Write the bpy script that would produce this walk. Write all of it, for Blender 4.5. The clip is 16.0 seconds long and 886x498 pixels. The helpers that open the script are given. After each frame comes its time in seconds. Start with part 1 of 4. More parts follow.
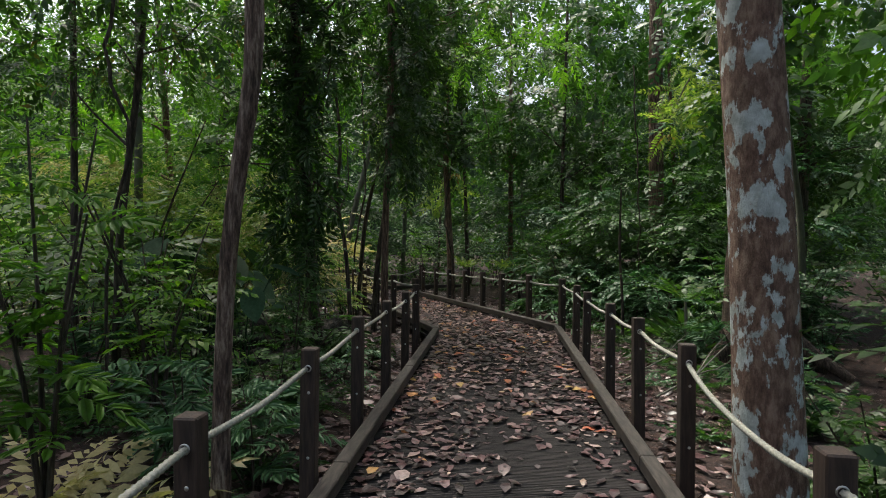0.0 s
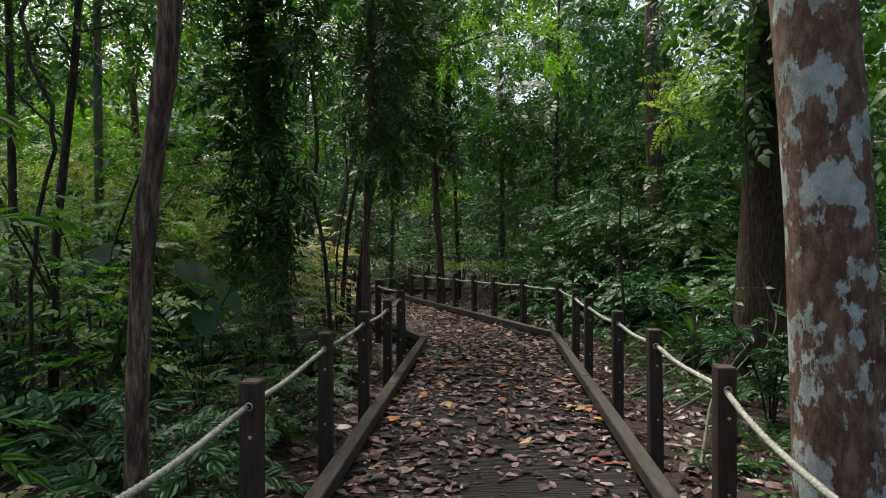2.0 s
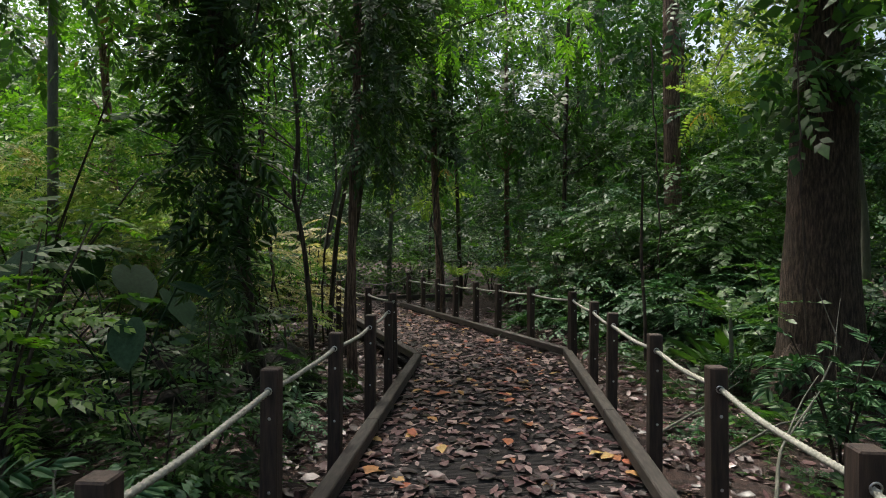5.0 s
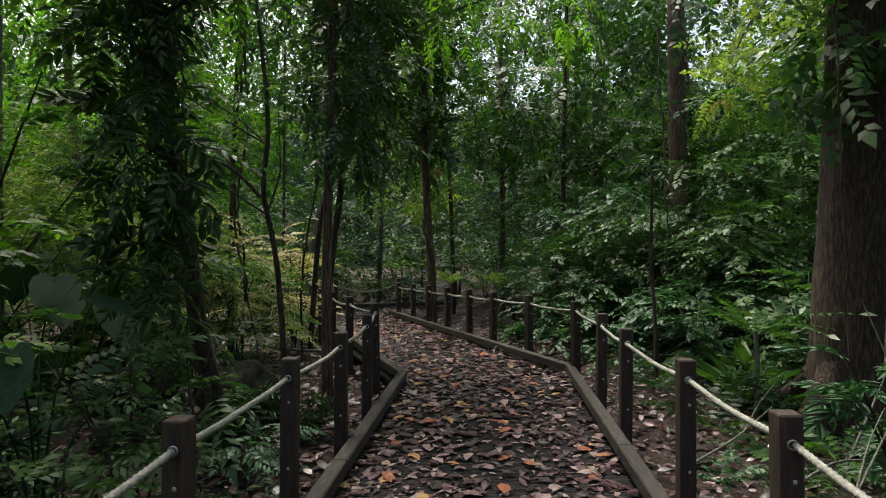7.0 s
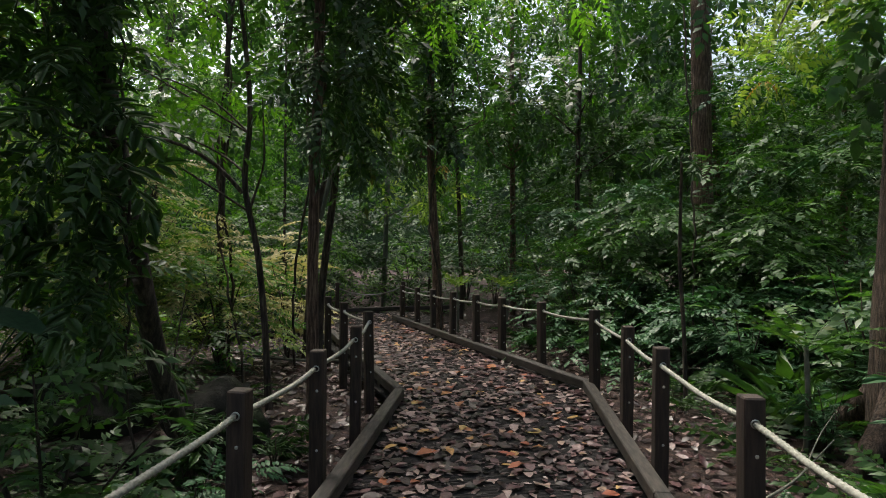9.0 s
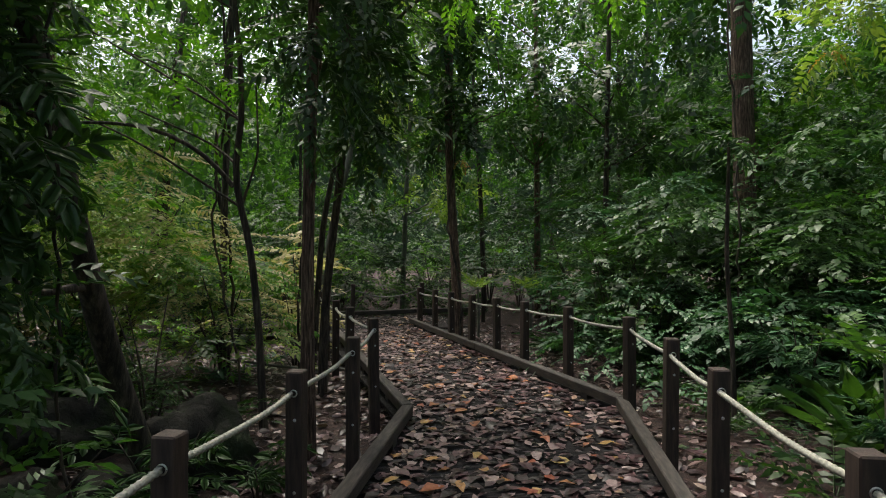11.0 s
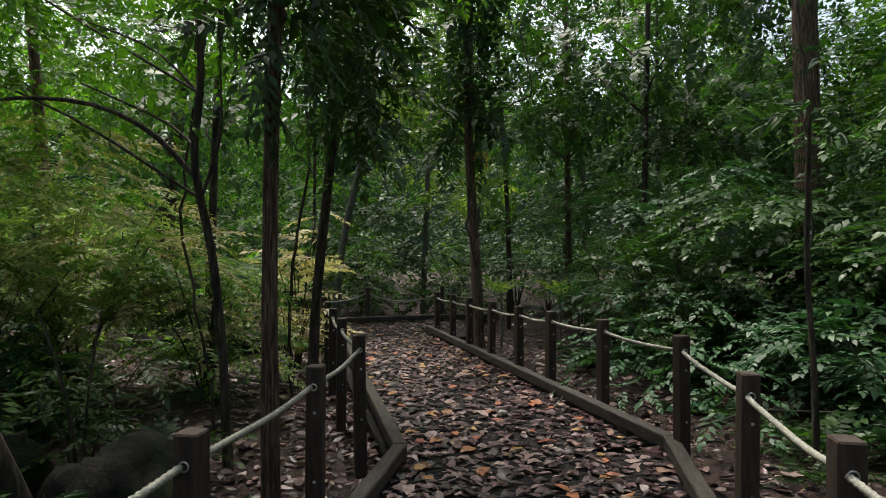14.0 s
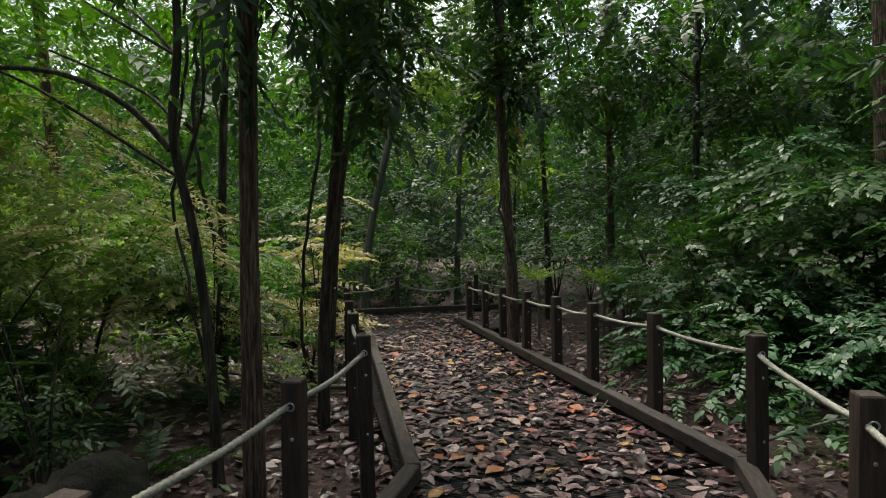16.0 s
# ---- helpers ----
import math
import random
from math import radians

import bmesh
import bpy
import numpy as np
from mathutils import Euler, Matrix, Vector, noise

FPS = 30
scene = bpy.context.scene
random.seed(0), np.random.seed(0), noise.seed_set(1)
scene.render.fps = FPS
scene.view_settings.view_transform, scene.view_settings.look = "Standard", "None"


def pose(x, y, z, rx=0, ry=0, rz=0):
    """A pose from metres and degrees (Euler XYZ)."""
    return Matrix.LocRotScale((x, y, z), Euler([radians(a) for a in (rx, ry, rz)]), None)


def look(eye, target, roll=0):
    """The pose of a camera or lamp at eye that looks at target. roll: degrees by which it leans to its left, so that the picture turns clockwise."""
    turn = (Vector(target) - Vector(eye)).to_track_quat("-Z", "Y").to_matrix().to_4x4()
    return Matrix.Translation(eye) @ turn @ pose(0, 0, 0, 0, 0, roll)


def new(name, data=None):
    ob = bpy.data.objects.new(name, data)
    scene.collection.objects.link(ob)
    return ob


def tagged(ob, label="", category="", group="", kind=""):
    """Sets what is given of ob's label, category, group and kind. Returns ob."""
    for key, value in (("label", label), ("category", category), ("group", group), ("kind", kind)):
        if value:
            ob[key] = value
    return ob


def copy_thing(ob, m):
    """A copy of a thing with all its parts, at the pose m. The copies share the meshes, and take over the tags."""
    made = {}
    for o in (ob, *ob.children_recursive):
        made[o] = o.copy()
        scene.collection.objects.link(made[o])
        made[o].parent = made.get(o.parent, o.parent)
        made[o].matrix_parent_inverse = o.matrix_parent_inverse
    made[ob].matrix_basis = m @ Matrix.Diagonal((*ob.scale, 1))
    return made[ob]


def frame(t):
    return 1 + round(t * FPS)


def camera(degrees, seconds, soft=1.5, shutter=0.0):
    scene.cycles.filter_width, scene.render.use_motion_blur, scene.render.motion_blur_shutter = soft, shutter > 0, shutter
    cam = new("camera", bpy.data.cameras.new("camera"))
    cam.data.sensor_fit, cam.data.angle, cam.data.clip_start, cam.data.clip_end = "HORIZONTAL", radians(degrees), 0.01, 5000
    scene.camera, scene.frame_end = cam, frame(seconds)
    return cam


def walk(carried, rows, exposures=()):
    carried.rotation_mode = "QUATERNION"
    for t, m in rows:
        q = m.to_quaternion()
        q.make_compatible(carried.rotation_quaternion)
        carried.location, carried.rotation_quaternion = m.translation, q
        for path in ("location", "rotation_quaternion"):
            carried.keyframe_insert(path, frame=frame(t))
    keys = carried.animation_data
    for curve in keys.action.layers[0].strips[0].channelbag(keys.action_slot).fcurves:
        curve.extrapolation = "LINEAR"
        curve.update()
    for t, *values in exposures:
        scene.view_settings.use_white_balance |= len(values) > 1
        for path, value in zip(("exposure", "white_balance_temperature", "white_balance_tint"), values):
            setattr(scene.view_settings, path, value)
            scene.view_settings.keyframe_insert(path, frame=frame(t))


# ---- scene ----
cam = camera(73.5, 16.0, soft=1.0)
PATH = [
    (0, (0.258, 1.825, 1.623), (0.068, 3.816, 1.59), 0.3),
    (0.5, (0.242, 1.999, 1.622), (0.065, 3.991, 1.594), 0.2),
    (1, (0.223, 2.176, 1.62), (0.06, 4.169, 1.595), -0.6),
    (1.5, (0.248, 2.351, 1.615), (0.086, 4.344, 1.587), 0.0),
    (2, (0.261, 2.526, 1.616), (0.098, 4.52, 1.59), -0.4),
    (2.5, (0.267, 2.694, 1.618), (0.099, 4.687, 1.592), 0.0),
    (3, (0.251, 2.871, 1.625), (0.078, 4.863, 1.593), -0.3),
    (3.5, (0.241, 3.039, 1.63), (0.065, 5.031, 1.605), -0.0),
    (4, (0.249, 3.217, 1.622), (0.071, 5.208, 1.598), -0.1),
    (6.5, (0.254, 4.16, 1.628), (0.091, 6.154, 1.626), -0.1),
    (7, (0.272, 4.373, 1.617), (0.112, 6.366, 1.617), -0.2),
    (7.5, (0.272, 4.561, 1.621), (0.111, 6.555, 1.623), 0.1),
    (8, (0.259, 4.73, 1.621), (0.094, 6.723, 1.618), -0.1),
    (8.5, (0.273, 4.933, 1.621), (0.092, 6.925, 1.621), 0.2),
    (9, (0.292, 5.119, 1.621), (0.097, 7.109, 1.625), -0.0),
    (11.5, (0.356, 5.976, 1.613), (0.056, 7.954, 1.615), -0.2),
    (12, (0.392, 6.166, 1.611), (0.075, 8.14, 1.611), -0.3),
    (12.5, (0.409, 6.358, 1.616), (0.081, 8.331, 1.623), -0.3),
    (13, (0.416, 6.527, 1.602), (0.072, 8.497, 1.611), -0.2),
    (13.5, (0.409, 6.703, 1.61), (0.044, 8.67, 1.617), -0.1),
    (14, (0.396, 6.87, 1.612), (0.012, 8.832, 1.62), -0.2),
    (14.5, (0.405, 7.058, 1.597), (-0.006, 9.015, 1.596), -0.4),
    (15, (0.408, 7.232, 1.6), (-0.033, 9.182, 1.591), -0.5),
    (15.5, (0.394, 7.4, 1.599), (-0.079, 9.343, 1.58), -0.6),
    (16, (0.386, 7.589, 1.589), (-0.128, 9.522, 1.556), -1.0),
]
walk(cam, [(t, look(eye, target, roll)) for t, eye, target, roll in PATH])

# ---- world, sun, exposure ----
world = bpy.data.worlds.new("sky")
scene.world = world
world.use_nodes = True
wn = world.node_tree
sky = wn.nodes.new("ShaderNodeTexSky")
sky.sky_type = 'NISHITA'
sky.sun_disc = False
sky.sun_elevation, sky.sun_rotation = radians(66), radians(-38)
sky.dust_density, sky.air_density, sky.ozone_density = 8.0, 1.0, 0.5
wn.nodes["Background"].inputs["Strength"].default_value = 0.15
wn.links.new(sky.outputs[0], wn.nodes["Background"].inputs[0])
sun_data = bpy.data.lights.new("sun", 'SUN')
sun_data.energy, sun_data.angle, sun_data.color = 1.5, radians(14), (1.0, 0.97, 0.9)
sun = new("sun", sun_data)
sun.matrix_world = look((-9, 11.5, 33), (0, 0, 0))
scene.view_settings.exposure = 0.94
scene.view_settings.use_white_balance = True
scene.view_settings.white_balance_temperature, scene.view_settings.white_balance_tint = 6450, 5


# ---- materials ----
def material(name):
    m = bpy.data.materials.new(name)
    m.use_nodes = True
    nt = m.node_tree
    return m, nt, nt.nodes["Principled BSDF"]


def node(nt, kind, **values):
    n = nt.nodes.new(kind)
    for key, value in values.items():
        n.inputs[key].default_value = value
    return n


def ramp(nt, source, stops):
    r = nt.nodes.new("ShaderNodeValToRGB")
    while len(r.color_ramp.elements) < len(stops):
        r.color_ramp.elements.new(0.5)
    for e, (p, c) in zip(r.color_ramp.elements, stops):
        e.position, e.color = p, (*c, 1)
    nt.links.new(source, r.inputs[0])
    return r.outputs[0]


def mixed(nt, fac, a, b, how='MIX'):
    n = nt.nodes.new("ShaderNodeMix")
    n.data_type, n.blend_type = 'RGBA', how
    for value, slot in ((fac, n.inputs[0]), (a, n.inputs[6]), (b, n.inputs[7])):
        if isinstance(value, bpy.types.NodeSocket):
            nt.links.new(value, slot)
        elif isinstance(value, tuple):
            slot.default_value = (*value, 1)
        else:
            slot.default_value = value
    return n.outputs[2]


def coords(nt, scale=(1, 1, 1)):
    c = nt.nodes.new("ShaderNodeTexCoord")
    m = nt.nodes.new("ShaderNodeMapping")
    m.inputs["Scale"].default_value = scale
    nt.links.new(c.outputs["Object"], m.inputs[0])
    return m.outputs[0]


def noise_tex(nt, vec, scale, detail=5, rough=0.6):
    n = node(nt, "ShaderNodeTexNoise", Scale=scale, Detail=detail, Roughness=rough)
    if vec is not None:
        nt.links.new(vec, n.inputs["Vector"])
    return n.outputs[0]


def bumped(nt, bsdf, height, strength, distance):
    b = node(nt, "ShaderNodeBump", Strength=strength, Distance=distance)
    nt.links.new(height, b.inputs["Height"])
    nt.links.new(b.outputs[0], bsdf.inputs["Normal"])


def leaf_material(name, stops, gloss=0.42, through_light=0.35, lively=0.35, sheen=0.55, each=0.65):
    """Leaves: the colour varies leaf by leaf and plant by plant; part of the light passes through."""
    m, nt, p = material(name)
    g = nt.nodes.new("ShaderNodeNewGeometry")
    o = nt.nodes.new("ShaderNodeObjectInfo")
    a = node(nt, "ShaderNodeMath")
    a.operation = 'MULTIPLY_ADD'
    nt.links.new(g.outputs["Random Per Island"], a.inputs[0])
    a.inputs[1].default_value = each
    b = node(nt, "ShaderNodeMath")
    b.operation = 'MULTIPLY'
    nt.links.new(o.outputs["Random"], b.inputs[0])
    b.inputs[1].default_value = 1 - each
    nt.links.new(b.outputs[0], a.inputs[2])
    col = ramp(nt, a.outputs[0], stops)
    fine = noise_tex(nt, coords(nt), 40, 3)
    col = mixed(nt, lively, col, ramp(nt, fine, [(0.3, (0.45, 0.45, 0.4)), (0.7, (1.25, 1.25, 1.2))]), 'MULTIPLY')
    nt.links.new(col, p.inputs["Base Color"])
    p.inputs["Roughness"].default_value = gloss
    p.inputs["Specular IOR Level"].default_value = sheen
    bumped(nt, p, fine, 0.25, 0.01)
    t = nt.nodes.new("ShaderNodeBsdfTranslucent")
    warm = mixed(nt, 1.0, col, (1.35, 1.5, 0.7), 'MULTIPLY')
    nt.links.new(warm, t.inputs[0])
    mix = node(nt, "ShaderNodeMixShader", Fac=through_light)
    nt.links.new(p.outputs[0], mix.inputs[1])
    nt.links.new(t.outputs[0], mix.inputs[2])
    nt.links.new(mix.outputs[0], nt.nodes["Material Output"].inputs[0])
    return m


LEAF_DARK = leaf_material("dark_leaves", [(0.0, (0.016, 0.042, 0.009)), (0.5, (0.03, 0.075, 0.014)), (0.95, (0.055, 0.12, 0.018)), (1.0, (0.16, 0.12, 0.03))], gloss=0.45)
LEAF_MID = leaf_material("green_leaves", [(0.0, (0.022, 0.06, 0.013)), (0.5, (0.043, 0.112, 0.024)), (0.95, (0.085, 0.18, 0.032)), (1.0, (0.2, 0.16, 0.04))])
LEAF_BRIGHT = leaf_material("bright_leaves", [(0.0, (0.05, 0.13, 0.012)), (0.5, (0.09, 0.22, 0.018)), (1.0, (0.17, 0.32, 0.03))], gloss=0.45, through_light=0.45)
LEAF_YELLOW = leaf_material("yellow_green_leaves", [(0.0, (0.11, 0.2, 0.03)), (0.6, (0.2, 0.3, 0.06)), (1.0, (0.34, 0.38, 0.12))], gloss=0.5, through_light=0.45)
LEAF_BLUE = leaf_material("bluish_leaves", [(0.0, (0.025, 0.075, 0.03)), (0.5, (0.045, 0.125, 0.05)), (1.0, (0.09, 0.19, 0.08))], gloss=0.5, through_light=0.25)
LEAF_PALE = leaf_material("pale_dry_leaves", [(0.0, (0.26, 0.22, 0.1)), (0.5, (0.4, 0.35, 0.18)), (1.0, (0.5, 0.45, 0.28))], gloss=0.6)
LEAF_ORANGE = leaf_material("orange_leaves", [(0.0, (0.35, 0.1, 0.02)), (0.5, (0.5, 0.22, 0.04)), (1.0, (0.5, 0.36, 0.08))], gloss=0.55)
LEAF_EAR = leaf_material("dull_ear_leaves", [(0.0, (0.016, 0.04, 0.02)), (0.5, (0.026, 0.06, 0.032)), (1.0, (0.04, 0.085, 0.045))], gloss=0.7, through_light=0.2, lively=0.6, sheen=0.12)
LITTER = leaf_material("dead_leaves", [(0.0, (0.014, 0.007, 0.008)), (0.3, (0.04, 0.018, 0.021)), (0.55, (0.086, 0.039, 0.045)), (0.76, (0.165, 0.09, 0.096)), (0.9, (0.33, 0.23, 0.225)), (0.97, (0.39, 0.29, 0.28)), (1.0, (0.34, 0.22, 0.15))], sheen=0.6, gloss=0.36, through_light=0.05, lively=0.7, each=1.0)
LITTER_RED = leaf_material("red_dead_leaves", [(0.0, (0.3, 0.045, 0.04)), (0.45, (0.36, 0.12, 0.05)), (0.75, (0.46, 0.27, 0.09)), (1.0, (0.5, 0.4, 0.16))], gloss=0.5, through_light=0.1, lively=0.6)


def wood_material(name, dark, light, grain=(6, 6, 0.6), rough=0.7):
    m, nt, p = material(name)
    v = coords(nt, grain)
    n1 = noise_tex(nt, v, 9, 8, 0.65)
    n2 = noise_tex(nt, coords(nt), 2.3, 4)
    col = ramp(nt, n1, [(0.36, dark), (0.64, light)])
    col = mixed(nt, 0.6, col, ramp(nt, n2, [(0.35, (0.55, 0.55, 0.52)), (0.65, (1.15, 1.12, 1.1))]), 'MULTIPLY')
    o = nt.nodes.new("ShaderNodeObjectInfo")
    col = mixed(nt, 0.5, col, ramp(nt, o.outputs["Random"], [(0, (0.6, 0.58, 0.58)), (1, (1.25, 1.2, 1.15))]), 'MULTIPLY')
    nt.links.new(col, p.inputs["Base Color"])
    p.inputs["Roughness"].default_value = rough
    bumped(nt, p, n1, 0.5, 0.006)
    return m


POST_WOOD = wood_material("post_timber", (0.02, 0.013, 0.0105), (0.07, 0.045, 0.035))
KERB_WOOD = wood_material("kerb_timber", (0.02, 0.0165, 0.0145), (0.07, 0.058, 0.05), grain=(5, 0.8, 5))
DECK_WOOD = wood_material("deck_timber", (0.011, 0.0095, 0.009), (0.036, 0.03, 0.0295), grain=(0.8, 6, 6), rough=0.85)


def bark_material(name, stops, stretch=(3, 3, 0.7), patches=None, bump=0.02):
    m, nt, p = material(name)
    n1 = noise_tex(nt, coords(nt, stretch), 7, 9, 0.7)
    n2 = noise_tex(nt, coords(nt), 3, 4)
    col = ramp(nt, n1, stops)
    col = mixed(nt, 0.5, col, ramp(nt, n2, [(0.35, (0.6, 0.62, 0.6)), (0.65, (1.2, 1.15, 1.1))]), 'MULTIPLY')
    if patches:
        big = noise_tex(nt, coords(nt, (1, 1, 0.62)), 8.5, 5, 0.62)
        fine = noise_tex(nt, coords(nt, (1.6, 1.6, 0.35)), 45, 5, 0.7)
        s = node(nt, "ShaderNodeMath")
        s.operation = 'MULTIPLY_ADD'
        nt.links.new(fine, s.inputs[0])
        s.inputs[1].default_value = 0.14
        nt.links.new(big, s.inputs[2])
        mask = ramp(nt, s.outputs[0], [(0.6, (0, 0, 0)), (0.635, (0.92, 0.92, 0.92))])
        tone = ramp(nt, noise_tex(nt, coords(nt), 13, 4), [(0.35, patches[0]), (0.65, patches[1])])
        col = mixed(nt, mask, col, tone)
    nt.links.new(col, p.inputs["Base Color"])
    p.inputs["Roughness"].default_value = 0.85
    bumped(nt, p, n1, 0.8, bump)
    return m


BARK_MOTTLED = bark_material("mottled_bark", [(0.36, (0.07, 0.036, 0.026)), (0.5, (0.165, 0.098, 0.07)), (0.64, (0.29, 0.2, 0.15))], (3.4, 3.4, 1.3), ((0.33, 0.37, 0.35), (0.6, 0.66, 0.66)), 0.035)
BARK_RED = bark_material("reddish_bark", [(0.38, (0.03, 0.016, 0.011)), (0.5, (0.12, 0.07, 0.05)), (0.63, (0.32, 0.22, 0.165))], (9, 9, 0.75), None, 0.06)
BARK_TWISTED = bark_material("twisted_bark", [(0.38, (0.035, 0.02, 0.015)), (0.5, (0.15, 0.098, 0.076)), (0.63, (0.4, 0.31, 0.25))], (5.5, 5.5, 0.9), None, 0.06)
BARK_RIDGED = bark_material("ridged_brown_bark", [(0.38, (0.018, 0.011, 0.008)), (0.5, (0.062, 0.04, 0.03)), (0.64, (0.15, 0.105, 0.08))], (7, 7, 1.1), None, 0.05)
BARK_DARK = bark_material("dark_bark", [(0.38, (0.014, 0.01, 0.008)), (0.5, (0.05, 0.036, 0.028)), (0.63, (0.125, 0.098, 0.076))], (4, 4, 0.5))
BARK_PALE = bark_material("pale_bark", [(0.3, (0.08, 0.08, 0.065)), (0.6, (0.16, 0.16, 0.13)), (0.8, (0.26, 0.25, 0.22))], (3, 3, 0.8))

ROPE_M, nt_, p_ = material("rope_fibre")
n_ = noise_tex(nt_, coords(nt_), 60, 4)
nt_.links.new(ramp(nt_, n_, [(0.3, (0.2, 0.195, 0.165)), (0.7, (0.42, 0.41, 0.35))]), p_.inputs["Base Color"])
p_.inputs["Roughness"].default_value = 0.85
bumped(nt_, p_, n_, 0.6, 0.003)

STEEL, nt_, p_ = material("bolt_steel")
p_.inputs["Metallic"].default_value, p_.inputs["Roughness"].default_value = 1.0, 0.38
nt_.links.new(ramp(nt_, noise_tex(nt_, coords(nt_), 90), [(0.3, (0.45, 0.44, 0.42)), (0.7, (0.75, 0.74, 0.72))]), p_.inputs["Base Color"])

ROCK, nt_, p_ = material("mossy_rock")
n_ = noise_tex(nt_, coords(nt_), 5, 9, 0.65)
c_ = ramp(nt_, n_, [(0.3, (0.01, 0.01, 0.009)), (0.55, (0.028, 0.026, 0.023)), (0.75, (0.07, 0.065, 0.055))])
c_ = mixed(nt_, ramp(nt_, noise_tex(nt_, coords(nt_), 2.1), [(0.48, (0, 0, 0)), (0.6, (0.7, 0.7, 0.7))]), c_, (0.018, 0.03, 0.01))
nt_.links.new(c_, p_.inputs["Base Color"])
p_.inputs["Roughness"].default_value = 0.9
p_.inputs["Specular IOR Level"].default_value = 0.15
bumped(nt_, p_, n_, 1.0, 0.06)

SOIL, nt_, p_ = material("forest_soil")
n_ = noise_tex(nt_, coords(nt_), 14, 10, 0.75)
v_ = node(nt_, "ShaderNodeTexVoronoi", Scale=16.0)
nt_.links.new(coords(nt_), v_.inputs["Vector"])
c_ = ramp(nt_, n_, [(0.3, (0.012, 0.007, 0.006)), (0.5, (0.034, 0.018, 0.015)), (0.7, (0.075, 0.042, 0.035))])
c_ = mixed(nt_, 0.7, c_, ramp(nt_, v_.outputs["Color"], [(0.2, (0.4, 0.38, 0.36)), (0.8, (1.5, 1.4, 1.3))]), 'MULTIPLY')
nt_.links.new(c_, p_.inputs["Base Color"])
p_.inputs["Roughness"].default_value = 0.9
bumped(nt_, p_, n_, 1.0, 0.03)

# ---- mesh helpers ----
rng = np.random.default_rng(7)


def mesh_of(name, verts, faces, mats, slots=None, smooth=False):
    """A mesh from arrays of places and of triangles or quads."""
    verts, faces = np.asarray(verts, dtype=np.float32), np.asarray(faces, dtype=np.int32)
    me = bpy.data.meshes.new(name)
    k = faces.shape[1]
    me.vertices.add(len(verts))
    me.vertices.foreach_set("co", verts.ravel())
    me.loops.add(faces.size)
    me.loops.foreach_set("vertex_index", faces.ravel())
    me.polygons.add(len(faces))
    me.polygons.foreach_set("loop_start", np.arange(0, faces.size, k, dtype=np.int32))
    for m in (mats if isinstance(mats, (list, tuple)) else [mats]):
        me.materials.append(m)
    if slots is not None:
        me.polygons.foreach_set("material_index", np.asarray(slots, dtype=np.int32))
    me.update(calc_edges=True)
    if smooth:
        me.shade_smooth()
    return me


def unit(v):
    return v / np.maximum(np.linalg.norm(v, axis=-1, keepdims=True), 1e-9)


def bases(d, up):
    """Turns with y along d and z near up, as an array (n, 3, 3) of columns."""
    y = unit(d)
    x = unit(np.cross(y, up) + 1e-6)
    z = np.cross(x, y)
    return np.stack([x, y, z], axis=2)


def stamp(tv, tf, turn, scale, place):
    """Copies of a small pattern (tv, tf), each turned, scaled and placed, in one pair of arrays."""
    n, k = len(place), len(tv)
    v = np.einsum('nij,kj->nki', turn, tv) * scale[:, None, None] + place[:, None, :]
    f = tf[None] + (np.arange(n) * k)[:, None, None]
    return v.reshape(-1, 3), f.reshape(-1, tf.shape[1])


def joined(pieces):
    vs, fs, at = [], [], 0
    for v, f in pieces:
        vs.append(v)
        fs.append(f + at)
        at += len(v)
    return np.concatenate(vs), np.concatenate(fs)


def blade(width, fold=0.2, droop=0.15):
    """One leaf, 1 long along y, with a rounded outline, folded along its midrib: 6 triangles."""
    v = [(0, 0, 0), (0, 0.45, 0), (0, 1, -droop)]
    for side in (-1, 1):
        v += [(side * width * 0.85, 0.22, fold * width), (side * width * 0.9, 0.62, fold * width - droop * 0.3)]
    f = []
    for a in (3, 5):
        f += [(0, 1, a), (1, a + 1, a), (1, 2, a + 1)]
    return np.array(v), np.array(f)


def blade_folded(width, fold=0.12, droop=0.15):
    """A plainer folded leaf: 4 triangles."""
    v = np.array([(0, 0, 0), (-width, 0.42, fold * width), (0, 0.5, -droop * 0.2), (width, 0.42, fold * width), (0, 1, -droop)])
    return v, np.array([(0, 2, 1), (0, 3, 2), (2, 4, 1), (3, 4, 2)])


def blade_small(width, droop=0.15):
    v = np.array([(0, 0, 0), (-width, 0.45, 0.02), (width, 0.45, 0.02), (0, 1, -droop)])
    return v, np.array([(0, 2, 1), (1, 2, 3)])


